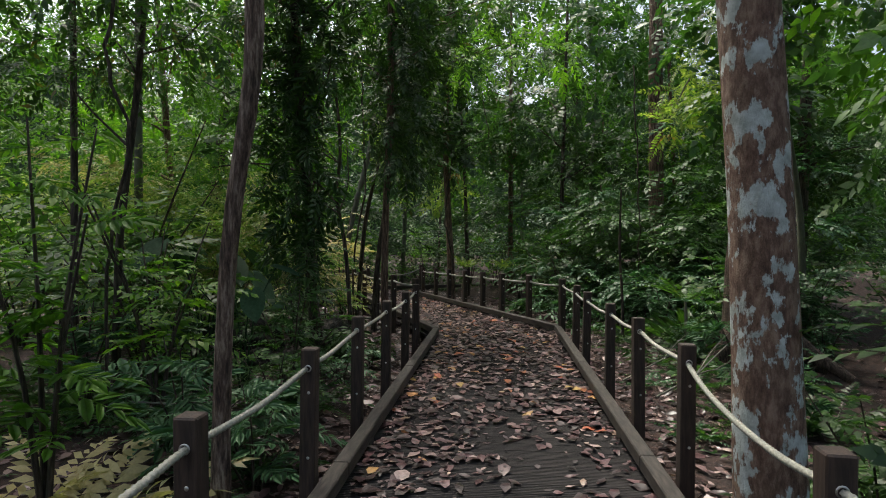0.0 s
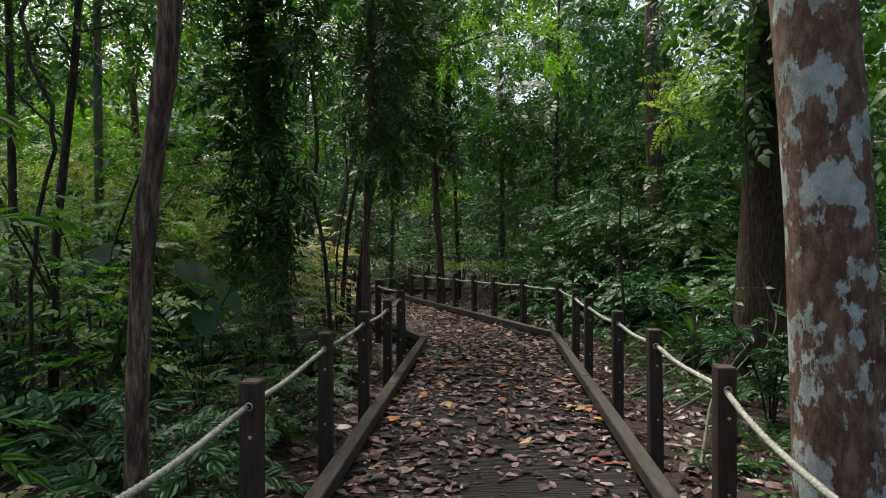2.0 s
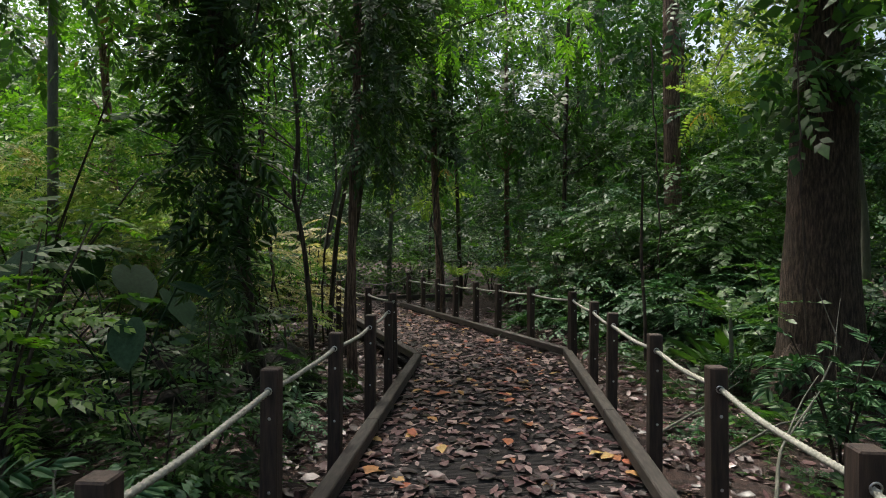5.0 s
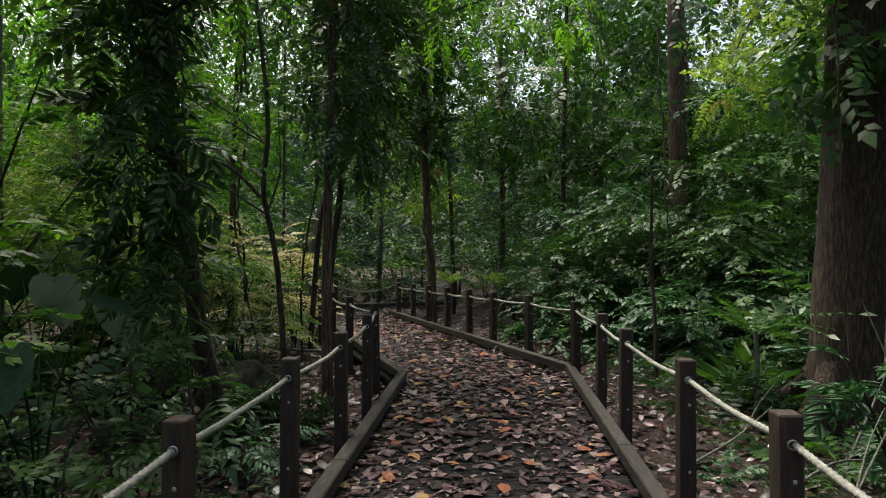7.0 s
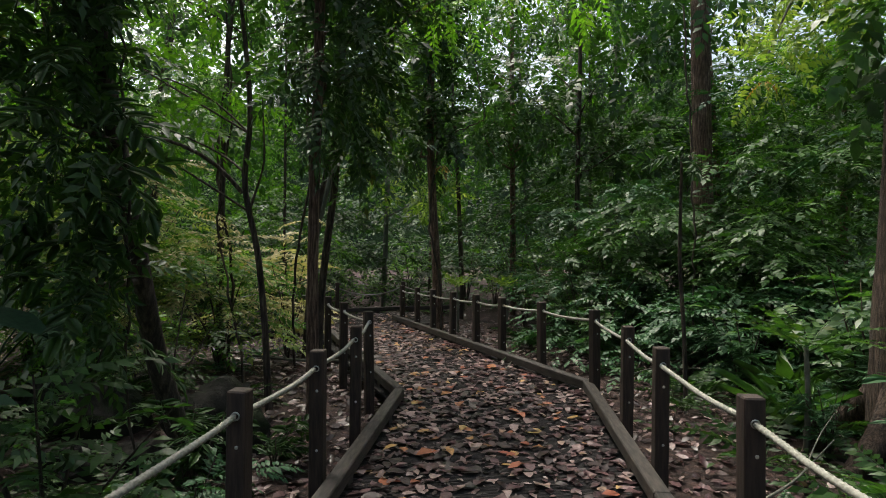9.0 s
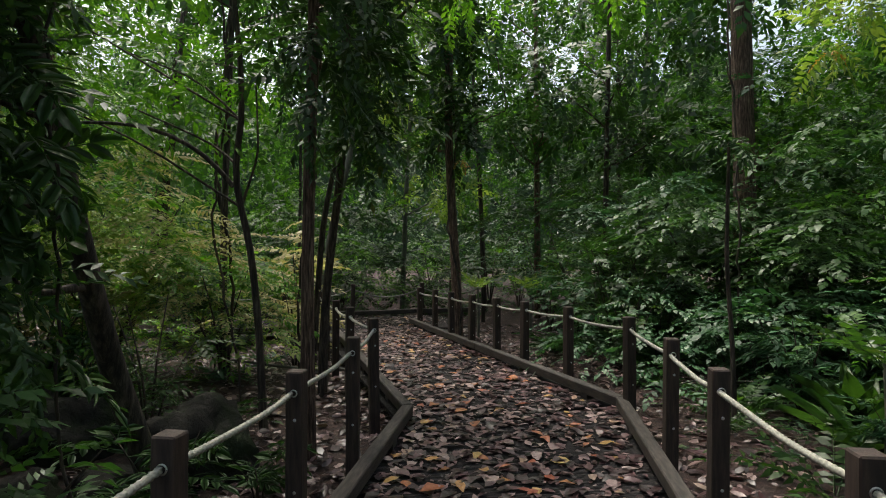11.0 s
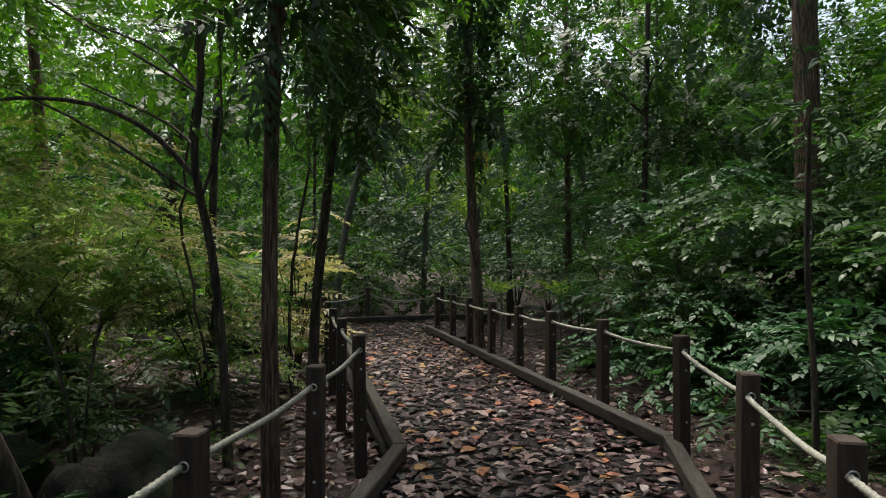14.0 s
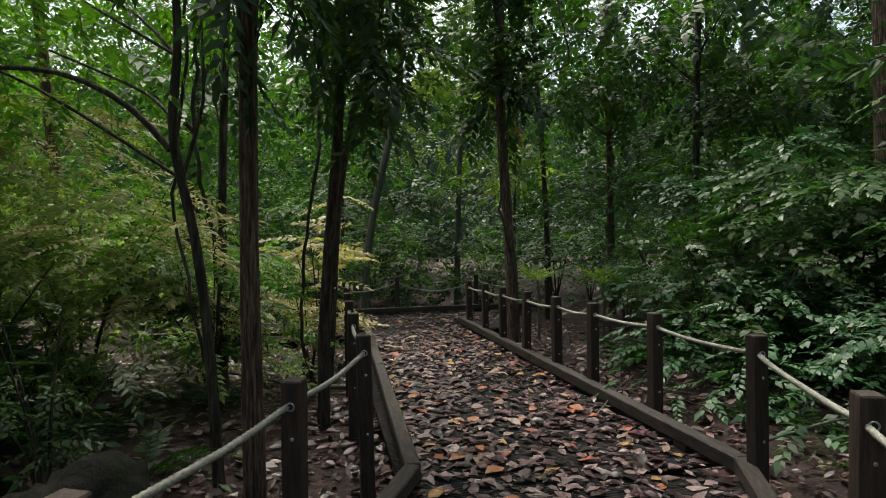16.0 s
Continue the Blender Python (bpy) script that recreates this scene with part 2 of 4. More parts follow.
def spray(seed, length, pairs, leaf_len, leaf_w, angle=55, droop=0.3, alternate=True, taper=0.4, fine=1, stem=0.0):
    """A twig or a feathered leaf, from the origin along y, with its leaves to both sides."""
    r = np.random.default_rng(seed)
    t = np.linspace(0.12, 1.0, pairs)
    pos, ways, sizes = [], [], []
    for side in (-1, 1):
        tt = np.clip(t + (side * 0.25 / pairs if alternate else 0), 0, 1)
        for a in tt:
            s = 1 - taper * abs(a - 0.4) * 1.6
            g = radians(angle * (1.05 - 0.35 * a)) + r.normal(0, 0.12)
            pos.append((0, a * length, -droop * length * a * a))
            ways.append((side * math.sin(g), math.cos(g), -droop * a * 0.9 + r.normal(0, 0.12)))
            sizes.append(leaf_len * max(s, 0.35) * r.uniform(0.8, 1.15))
    pos.append((0, length, -droop * length))
    ways.append((0, 1, -droop * 1.6))
    sizes.append(leaf_len * 0.9)
    pos, ways, sizes = np.array(pos), np.array(ways), np.array(sizes)
    up = np.array([0, 0, 1.0]) + r.normal(0, 0.22, (len(pos), 3))
    tv, tf = (blade_small, blade_folded, blade)[int(fine)](leaf_w)
    v, f = stamp(tv, tf, bases(ways, up), sizes, pos)
    if stem > 0:
        ts = np.linspace(0, 1, 5)
        c = np.stack([0 * ts, ts * length, -droop * length * ts * ts - 0.004], axis=1)
        sv, sf = tube(c, stem * (1 - 0.7 * ts), 3)
        v, f = joined([(v, f), (sv, sf)])
    return v, f


def tube(points, radii, sides=8, rough=0.0, seed=0):
    """A round limb along points, as triangles."""
    p = np.asarray(points, dtype=float)
    n = len(p)
    d = unit(np.gradient(p, axis=0))
    ref = np.array([0.0, 1.0, 0.0]) if abs(d[0][2]) > 0.6 else np.array([0.0, 0.0, 1.0])
    x = unit(np.cross(d, ref))
    y = np.cross(d, x)
    a = np.linspace(0, 2 * math.pi, sides, endpoint=False)
    rad = np.broadcast_to(np.asarray(radii, dtype=float).reshape(-1, 1), (n, sides)).copy()
    if rough:
        r = np.random.default_rng(seed)
        lobes = sum(r.uniform(0.3, 1) * np.sin(k * a[None] + r.uniform(0, 6) + np.linspace(0, r.uniform(-3, 3), n)[:, None]) / k for k in (2, 3, 5))
        rad *= 1 + rough * lobes + r.normal(0, rough * 0.15, rad.shape)
    v = p[:, None] + rad[..., None] * (np.cos(a)[None, :, None] * x[:, None] + np.sin(a)[None, :, None] * y[:, None])
    i = np.arange(n - 1)[:, None] * sides
    j, k = np.arange(sides)[None], (np.arange(sides)[None] + 1) % sides
    a0, a1, b0, b1 = i + j, i + k, i + sides + j, i + sides + k
    f = np.concatenate([np.stack([a0, a1, b1], -1).reshape(-1, 3), np.stack([a0, b1, b0], -1).reshape(-1, 3)])
    return v.reshape(-1, 3), f


def bent(points, n):
    """A smooth line of n points through a few given ones."""
    p = np.asarray(points, dtype=float)
    s = np.concatenate([[0], np.cumsum(np.linalg.norm(np.diff(p, axis=0), axis=1))])
    t = np.linspace(0, s[-1], n)
    q = np.stack([np.interp(t, s, p[:, i]) for i in range(3)], axis=1)
    for _ in range(max(1, n // 10)):
        q[1:-1] = 0.25 * q[:-2] + 0.5 * q[1:-1] + 0.25 * q[2:]
    return q


def child(parent, name, me, label=""):
    ob = new(name, me)
    ob.parent = parent
    if label:
        ob["label"] = label
    return ob


def box_mesh(name, sx, sy, sz, mat, bevel=0.006):
    bm = bmesh.new()
    bmesh.ops.create_cube(bm, size=1.0)
    bmesh.ops.scale(bm, vec=(sx, sy, sz), verts=bm.verts)
    if bevel:
        bmesh.ops.bevel(bm, geom=bm.edges[:], offset=bevel, segments=1, affect='EDGES')
    me = bpy.data.meshes.new(name)
    bm.to_mesh(me)
    bm.free()
    me.materials.append(mat)
    return me


# ---- plan of the boardwalk ----
DECK, KERB_TOP = 0.12, 0.26
LEFT = [(-0.68, -3.0), (-0.71, 10.92), (-3.15, 16.2), (-6.2, 14.9)]
RIGHT = [(1.22, -3.0), (1.19, 11.45), (-1.95, 17.45)]
FAR = [(-0.9, 19.8), (-2.2, 19.3), (-4.1, 18.35), (-7.0, 17.1)]
WALKLINE = np.array([(0.25, -4), (0.25, 11.2), (-2.6, 17.0), (-7, 15.9)])


def to_walk(x, y):
    """How far a place lies from the middle of the boardwalk."""
    best = 99.0
    for a, b in zip(WALKLINE[:-1], WALKLINE[1:]):
        d = b - a
        t = min(1, max(0, ((x - a[0]) * d[0] + (y - a[1]) * d[1]) / (d @ d)))
        best = min(best, math.hypot(x - a[0] - t * d[0], y - a[1] - t * d[1]))
    return best


def ground_z(x, y):
    far = min(1.0, max(0.0, (to_walk(x, y) - 1.2) / 4))
    return -0.06 + 0.14 * noise.noise((x * 0.5, y * 0.5, 0)) * (0.4 + far) + 0.03 * noise.noise((x * 2.3, y * 2.3, 5)) + 0.25 * far * noise.noise((x * 0.13, y * 0.13, 9))


# ---- ground ----
def ground():
    near = np.arange(-24, 24.01, 0.4)
    grow = 24 * 1.35 ** np.arange(1, 13)
    ax = np.concatenate([-grow[::-1], near, grow])
    ay = ax + 10
    n = len(ax)
    v = np.array([(x, y, ground_z(x, y)) for y in ay for x in ax])
    i = (np.arange(n - 1)[:, None] * n + np.arange(n - 1)[None]).ravel()
    f = np.stack([i, i + 1, i + n + 1, i + n], axis=1)
    tagged(new("ground", mesh_of("ground", v, f, SOIL, smooth=True)), "dark forest soil under brown leaf litter", "ground", kind="structure")


ground()


# ---- posts and ropes ----
def make_post(height):
    root = new("fence_post")
    bm = bmesh.new()
    bmesh.ops.create_cube(bm, size=1.0)
    bmesh.ops.scale(bm, vec=(0.088, 0.088, height + 0.3), verts=bm.verts)
    bmesh.ops.translate(bm, vec=(0, 0, (height - 0.3) / 2), verts=bm.verts)
    top = [f for f in bm.faces if f.normal.z > 0.9]
    bmesh.ops.inset_region(bm, faces=top, thickness=0.007)
    bmesh.ops.translate(bm, vec=(0, 0, 0.007), verts=list({v for f in top for v in f.verts}))
    bmesh.ops.bevel(bm, geom=[e for e in bm.edges if abs(e.verts[0].co.z - e.verts[1].co.z) > 0.2], offset=0.006, segments=1, affect='EDGES')
    me = bpy.data.meshes.new("shaft")
    bm.to_mesh(me)
    bm.free()
    me.materials.append(POST_WOOD)
    child(root, "shaft", me)
    bolt = bpy.data.meshes.new("bolt")
    bm = bmesh.new()
    bmesh.ops.create_uvsphere(bm, u_segments=8, v_segments=5, radius=0.009)
    bmesh.ops.scale(bm, vec=(1, 0.5, 1), verts=bm.verts)
    bm.to_mesh(bolt)
    bm.free()
    bolt.materials.append(STEEL)
    ring, nr = [], 12
    for z in (height - 0.235, height - 0.6):
        for side in (-1, 1):
            b = child(root, "bolt", bolt, "small bright steel bolt head")
            b.location = (0.006, side * 0.046, z)
    a = np.linspace(0, 2 * math.pi, nr + 1)
    for side in (-1, 1):
        c = np.stack([0.017 * np.cos(a), 0 * a + side * 0.045, height - 0.1 + 0.017 * np.sin(a)], axis=1)
        child(root, "rope_eye", mesh_of("rope_eye", *tube(c, np.full(nr + 1, 0.004), 5), STEEL, smooth=True), "dull steel ring round the rope hole")
    return tagged(root, "dark brown square timber fence post beside boardwalk", "post", group="fence posts along the boardwalk")


def rope(a, b, sag, sag_turns=0.03, r=0.0135):
    """A laid rope of three strands that hangs between two posts."""
    a, b = np.array(a), np.array(b)
    length = np.linalg.norm(b - a)
    near = a[1] < 12.5
    n = int(length / (0.006 if a[1] < 9 else 0.012 if near else 0.03))
    t = np.linspace(0, 1, n)
    c = a + (b - a) * t[:, None]
    c[:, 2] -= sag * 4 * t * (1 - t)
    c[:, 0] += 0.004 * np.sin(t * 9 + a[1])
    sides = 8
    ang = np.linspace(0, 2 * math.pi, sides, endpoint=False)
    turn = t * length / sag_turns * 2 * math.pi / 3
    rad = r * (1 + 0.55 * np.abs(np.cos(1.5 * (ang[None] + turn[:, None]))) - 0.36)
    v, f = tube(c, np.full(n, 1.0), sides)
    v = v.reshape(n, sides, 3)
    v = c[:, None] + (v - c[:, None]) * rad[..., None]
    ob = new("rope", mesh_of("rope", v.reshape(-1, 3), f, ROPE_M, smooth=True))
    tagged(ob, "weathered off-white twisted rope strung through timber posts", "rope", group="rope handrail spans")


POSTS_LEFT = [(-0.80, -0.2), (-0.80, 1.2), (-0.80, 2.5), (-0.805, 3.8), (-0.81, 5.07), (-0.865, 6.44), (-0.865, 7.63), (-0.84, 8.69), (-0.89, 9.85), (-1.03, 11.0), (-1.6, 12.1), (-2.12, 13.2), (-2.62, 14.3), (-3.12, 15.4)]
POSTS_RIGHT = [(1.36, -0.2), (1.37, 0.8), (1.37, 2.0), (1.37, 2.6), (1.25, 3.67), (1.372, 5.47), (1.37, 6.66), (1.34, 7.74), (1.29, 9.0), (1.30, 10.05), (1.25, 11.35), (0.78, 12.45), (0.3, 13.3), (-0.08, 14.0), (-0.5, 14.75), (-0.9, 15.5), (-1.3, 16.3), (-1.72, 17.15)]
POSTS_FAR = [(-6.4, 17.5), (-4.9, 18.15), (-3.55, 18.75), (-2.1, 19.45), (-0.7, 19.95)]
post = make_post(1.0)
post.location = (*POSTS_LEFT[0], 0)
for row in (POSTS_LEFT, POSTS_RIGHT, POSTS_FAR):
    for i, (x, y) in enumerate(row):
        if row is POSTS_LEFT and i == 0:
            continue
        drop = -0.02 * max(0, y - 11.5) if row is not POSTS_FAR else -0.15
        k = min(i, len(row) - 2)
        yaw = math.degrees(math.atan2(row[k + 1][1] - row[k][1], row[k + 1][0] - row[k][0])) - 90
        copy_thing(post, pose(x, y, drop, random.uniform(-0.8, 0.8), random.uniform(-0.8, 0.8), yaw + random.uniform(-2, 2)))
    for i, ((xa, ya), (xb, yb)) in enumerate(zip(row[:-1], row[1:])):
        da, db = ((-0.02 * max(0, y - 11.5)) if row is not POSTS_FAR else -0.15 for y in (ya, yb))
        rope((xa, ya, 0.9 + da), (xb, yb, 0.9 + db), (0.2 if row is POSTS_FAR else 0.1 if row is POSTS_RIGHT and i == 4 else 0.022) * random.uniform(0.8, 1.2))


# ---- kerbs ----
def kerb_run(points, side):
    """Kerb beams on small blocks along a line of corners; the inner edge of the deck lies on the line."""
    for (xa, ya), (xb, yb) in zip(points[:-1], points[1:]):
        length = math.hypot(xb - xa, yb - ya)
        yaw = math.degrees(math.atan2(yb - ya, xb - xa)) - 90
        parts = max(1, round(length / 3.0))
        step = length / parts
        for k in range(parts):
            t = (k + 0.5) / parts
            root = new("kerb")
            root.matrix_basis = pose(xa + (xb - xa) * t, ya + (yb - ya) * t, 0, 0, 0, yaw)
            tagged(root, "weathered dark timber kerb beam on blocks along boardwalk", "kerb", group="kerb beams")
            beam = child(root, "beam", box_mesh("beam", 0.1, step - 0.004, 0.095, KERB_WOOD, 0.009))
            beam.location = (0, 0, KERB_TOP - 0.0475)
            n = max(2, round(step / 1.2))
            for q in range(n):
                block = child(root, "block", box_mesh("block", 0.085, 0.14, KERB_TOP - 0.095 - DECK, KERB_WOOD, 0.004))
                block.location = (0, (q + 0.5) / n * step - step / 2, (KERB_TOP - 0.095 + DECK) / 2)


kerb_run(LEFT, -1)
kerb_run(RIGHT, 1)
kerb_run(FAR, 1)

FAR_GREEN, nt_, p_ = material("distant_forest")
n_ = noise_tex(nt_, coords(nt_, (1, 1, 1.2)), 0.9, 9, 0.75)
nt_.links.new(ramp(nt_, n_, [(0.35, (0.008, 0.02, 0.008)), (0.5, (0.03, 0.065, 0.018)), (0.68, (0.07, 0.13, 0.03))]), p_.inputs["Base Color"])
p_.inputs["Roughness"].default_value = 0.95
bumped(nt_, p_, n_, 1.0, 0.6)


# ---- plants: patterns ----
TWIGS = [spray(10 + i, 0.55, 6, 0.165, 0.26, 55, 0.25, True, fine=0) for i in range(4)]
TWIGS_FAR = [spray(14 + i, 0.5, 4, 0.17, 0.27, 60, 0.2, True, fine=0) for i in range(4)]
TWIGS_FINE = [spray(20 + i, 0.6, 7, 0.18, 0.18, 55, 0.35, True, fine=1, stem=0.006) for i in range(4)]
FEATHERS = [spray(30 + i, 0.55, 10, 0.14, 0.19, 70, 0.35, False, fine=0) for i in range(3)]
FRONDS = [spray(40 + i, 0.9, 13, 0.17, 0.18, 78, 0.55, False, taper=0.75, fine=0, stem=0.007) for i in range(3)]
BIG_SPRAYS = [spray(50 + i, 0.5, 5, 0.26, 0.2, 60, 0.3, True, fine=2, stem=0.008) for i in range(3)]


def many(patterns, places, ways, sizes, r, tilt=0.5):
    """Twigs of several patterns at places, growing along ways."""
    kind = r.integers(0, len(patterns), len(places))
    pieces = []
    for k, (tv, tf) in enumerate(patterns):
        m = kind == k
        if m.any():
            up = np.array([0, 0, 1.0]) + r.normal(0, tilt, (m.sum(), 3))
            pieces.append(stamp(tv, tf, bases(ways[m], up), sizes[m], places[m]))
    return joined(pieces)


def ball_points(r, n, centre, radius):
    p = unit(r.normal(0, 1, (n, 3))) * (r.random((n, 1)) ** 0.45)
    return p * np.array(radius) + np.array(centre), unit(p)


def shrub(name, seed, patterns, mat, height, spread, count, size, bark=BARK_DARK, label="", stems=5):
    """A bush: thin stems from the base, and leafy twigs along their upper parts."""
    r = np.random.default_rng(seed)
    root = new(name)
    wood, places, ways = [], [], []
    for s in range(stems):
        a = 2 * math.pi * s / stems + r.uniform(-0.5, 0.5)
        out = spread * r.uniform(0.3, 1.0)
        h = height * r.uniform(0.55, 1.0)
        line = bent([(0, 0, -0.1), (math.cos(a) * out * 0.3, math.sin(a) * out * 0.3, h * 0.5), (math.cos(a) * out, math.sin(a) * out, h)], 8)
        wood.append(tube(line, np.linspace(0.014, 0.004, 8) * (0.5 + height * 0.5), 3))
        n = count // stems
        t = r.uniform(0.3, 1.0, n)
        i = np.clip((t * 7).astype(int), 0, 6)
        f = (t * 7 - i)[:, None]
        at = line[i] * (1 - f) + line[i + 1] * f
        g = r.uniform(0, 2 * math.pi, n)
        places.append(at)
        ways.append(np.stack([np.cos(g), np.sin(g), r.normal(0.25, 0.25, n)], axis=1))
    places, ways = np.concatenate(places), np.concatenate(ways)
    sizes = size * r.uniform(0.7, 1.25, len(places))
    child(root, "stems", mesh_of("stems", *joined(wood), bark, smooth=True))
    child(root, "leaves", mesh_of("leaves", *many(patterns, places, ways, sizes, r, 0.3), mat))
    return tagged(root, label, "shrub", group="understorey shrubs")


def fern(seed, patterns, mat, n, size, label, rise=1.0, name="fern"):
    """Arching fronds round one crown."""
    r = np.random.default_rng(seed)
    root = new(name)
    a = np.linspace(0, 2 * math.pi, n, endpoint=False) + r.normal(0, 0.25, n)
    ways = np.stack([np.cos(a), np.sin(a), rise * r.uniform(0.5, 1.3, n)], axis=1)
    places = np.stack([np.cos(a) * 0.03, np.sin(a) * 0.03, 0 * a + 0.02], axis=1)
    v, f = many(patterns, places, ways, size * r.uniform(0.7, 1.15, n), r, 0.12)
    child(root, "fronds", mesh_of("fronds", v, f, mat))
    return tagged(root, label, "fern", group="forest ferns")


def tree(seed, line, radii, bark, mat, clumps, patterns, size, label, twigs=45, name="tree", sides=10, rough=0.06, limbs=True, category="tree", forks=()):
    """A tree: a tapered bent trunk, limbs to each clump of foliage, and leafy twigs in the clumps.
    line: points of the trunk; clumps: rows of (centre, radii)."""
    r = np.random.default_rng(seed)
    root = new(name)
    base = np.array([line[0][0], line[0][1], 0.0])
    root.location = base
    p = bent(line, 26) - base
    rad = np.interp(np.linspace(0, 1, 26), np.linspace(0, 1, len(radii)), radii)
    wood = [tube(p, rad, sides, rough, seed)]
    for points, thick in forks:
        wood.append(tube(bent(points, 12) - base, np.linspace(thick, thick * 0.45, 12), 7, 0.08, seed))
    places, ways, sizes = [], [], []
    for centre, radius in clumps:
        c = np.array(centre) - base
        n = int(twigs * r.uniform(0.8, 1.2))
        pts, out = ball_points(r, n, c, radius)
        g = r.normal(0, 0.6, (n, 3))
        way = out + g
        way[:, 2] -= 0.25
        places.append(pts)
        ways.append(way)
        sizes.append(size * r.uniform(0.65, 1.3, n))
        if limbs:
            zs = np.clip(c[2] - np.linalg.norm(c[:2] - p[-1][:2]) * 0.6, p[2][2], p[-1][2])
            i = int(np.argmin(np.abs(p[:, 2] - zs)))
            mid = (p[i] + c) / 2 + r.normal(0, 0.1, 3)
            wood.append(tube(bent([p[i], mid, c], 7), np.linspace(rad[i] * 0.45, 0.008, 7), 5))
    child(root, "trunk", mesh_of("trunk", *joined(wood), bark, smooth=True))
    if clumps:
        child(root, "crown", mesh_of("crown", *many(patterns, np.concatenate(places), np.concatenate(ways), np.concatenate(sizes), r), mat))
    return tagged(root, label, category)


def column(r, x, y, z0, z1, n, wide):
    """Clumps one above another, for a vine-hung trunk."""
    return [((x + r.uniform(-wide, wide) * 0.6, y + r.uniform(-wide, wide) * 0.6, z), (wide, wide, 0.45)) for z in np.linspace(z0, z1, n)]


# ---- trees beside the boardwalk ----
rt = np.random.default_rng(3)
tree(1, [(1.65, 4.94, -0.2), (1.61, 4.94, 0.8), (1.555, 4.95, 2.0), (1.48, 5.0, 3.2), (1.48, 5.1, 6), (1.6, 5.3, 9)], [0.185, 0.152, 0.15, 0.155, 0.145, 0.11], BARK_MOTTLED, LEAF_MID,
     [((1.6, 5.3, 9.2), (1.8, 1.8, 1.0)), ((0.6, 4.6, 9.0), (1.2, 1.2, 0.7))], TWIGS, 1.6, "stout tree with brown bark and pale lichen patches", twigs=90, sides=32, rough=0.06)
tree(2, [(-1.26, 4.92, -0.2), (-1.235, 4.9, 0.9), (-1.2, 4.9, 1.6), (-1.12, 4.88, 2.1), (-1.04, 4.88, 2.45), (-1.02, 4.88, 2.65), (-1.06, 4.9, 2.95), (-1.08, 4.9, 3.4), (-1.15, 5.0, 6)], [0.06, 0.047, 0.044, 0.046, 0.052, 0.047, 0.042, 0.04, 0.035], BARK_TWISTED, LEAF_MID,
     [((-1.2, 5.2, 6.4), (1.3, 1.3, 0.8)), ((-2.0, 5.5, 5.6), (1.0, 1.0, 0.6))], TWIGS, 1.3, "slender twisted tree with reddish brown bark", twigs=70, sides=24, rough=0.26)
tree(3, [(3.8, 10.35, -0.2), (3.76, 10.35, 0.5), (3.73, 10.3, 1.3), (3.77, 10.3, 3), (3.82, 10.3, 6), (3.9, 10.3, 9)], [0.46, 0.34, 0.29, 0.27, 0.25, 0.2], BARK_RIDGED, LEAF_MID,
     [((3.45, 9.95, 3.5), (0.45, 0.3, 0.4)), ((3.4, 9.9, 4.6), (0.6, 0.5, 0.4)), ((3.9, 10.0, 5.0), (1.4, 1.4, 0.9)), ((4.4, 9.6, 6.0), (1.6, 1.6, 1.0)), ((4.0, 10.2, 9.2), (2.4, 2.4, 1.4))], TWIGS, 1.1, "thick dark-barked forest tree with spreading roots", twigs=60, sides=28, rough=0.13)
tree(4, [(-0.95, 16.9, -0.2), (-0.97, 16.9, 1.0), (-1.05, 16.9, 2.2), (-1.12, 16.9, 3.6), (-1.1, 16.9, 6), (-1.0, 17, 9)], [0.11, 0.09, 0.078, 0.078, 0.07, 0.055], BARK_RED, LEAF_DARK,
     column(rt, -1.05, 16.8, 3.6, 7.5, 7, 0.4) + [((-1.4, 17, 8.5), (1.8, 1.8, 1.2)), ((-0.2, 16.8, 7.6), (1.2, 1.2, 0.8))], TWIGS, 1.0, "reddish-brown trunk with climbing vines", twigs=45, sides=14, rough=0.12)
# vine-hung trees on the darker side of the walk
tree(5, [(-1.92, 9.32, -0.2), (-2.05, 9.2, 0.37), (-2.05, 8.9, 1.0), (-1.92, 8.55, 1.6), (-1.9, 8.2, 2.6), (-1.9, 7.9, 4), (-1.9, 7.8, 7)], [0.088, 0.07, 0.056, 0.05, 0.048, 0.045, 0.04], BARK_DARK, LEAF_DARK,
     column(rt, -1.88, 7.9, 1.5, 5.6, 12, 0.23) + [((-1.5, 7.9, 3.5), (0.4, 0.35, 0.3)), ((-2.3, 8.4, 3.3), (0.5, 0.4, 0.3)), ((-1.4, 8.1, 4.3), (0.5, 0.4, 0.3))], BIG_SPRAYS + TWIGS_FINE, 0.55, "leaning tree hung with dark climbing vines", twigs=40, sides=10)
tree(6, [(-1.4, 10.35, -0.2), (-1.41, 10.35, 1.3), (-1.38, 10.33, 2.4), (-1.33, 10.3, 3.2), (-1.3, 10.3, 7)], [0.064, 0.047, 0.044, 0.052, 0.044], BARK_RED, LEAF_DARK,
     column(rt, -1.35, 10.35, 3.1, 7, 9, 0.36) + [((-0.9, 10.5, 4.4), (0.8, 0.8, 0.5)), ((-2.2, 10.9, 4.6), (0.8, 0.8, 0.5))], TWIGS_FINE, 0.75, "slim dark tree wrapped in leafy vines", twigs=42, sides=14, rough=0.2)
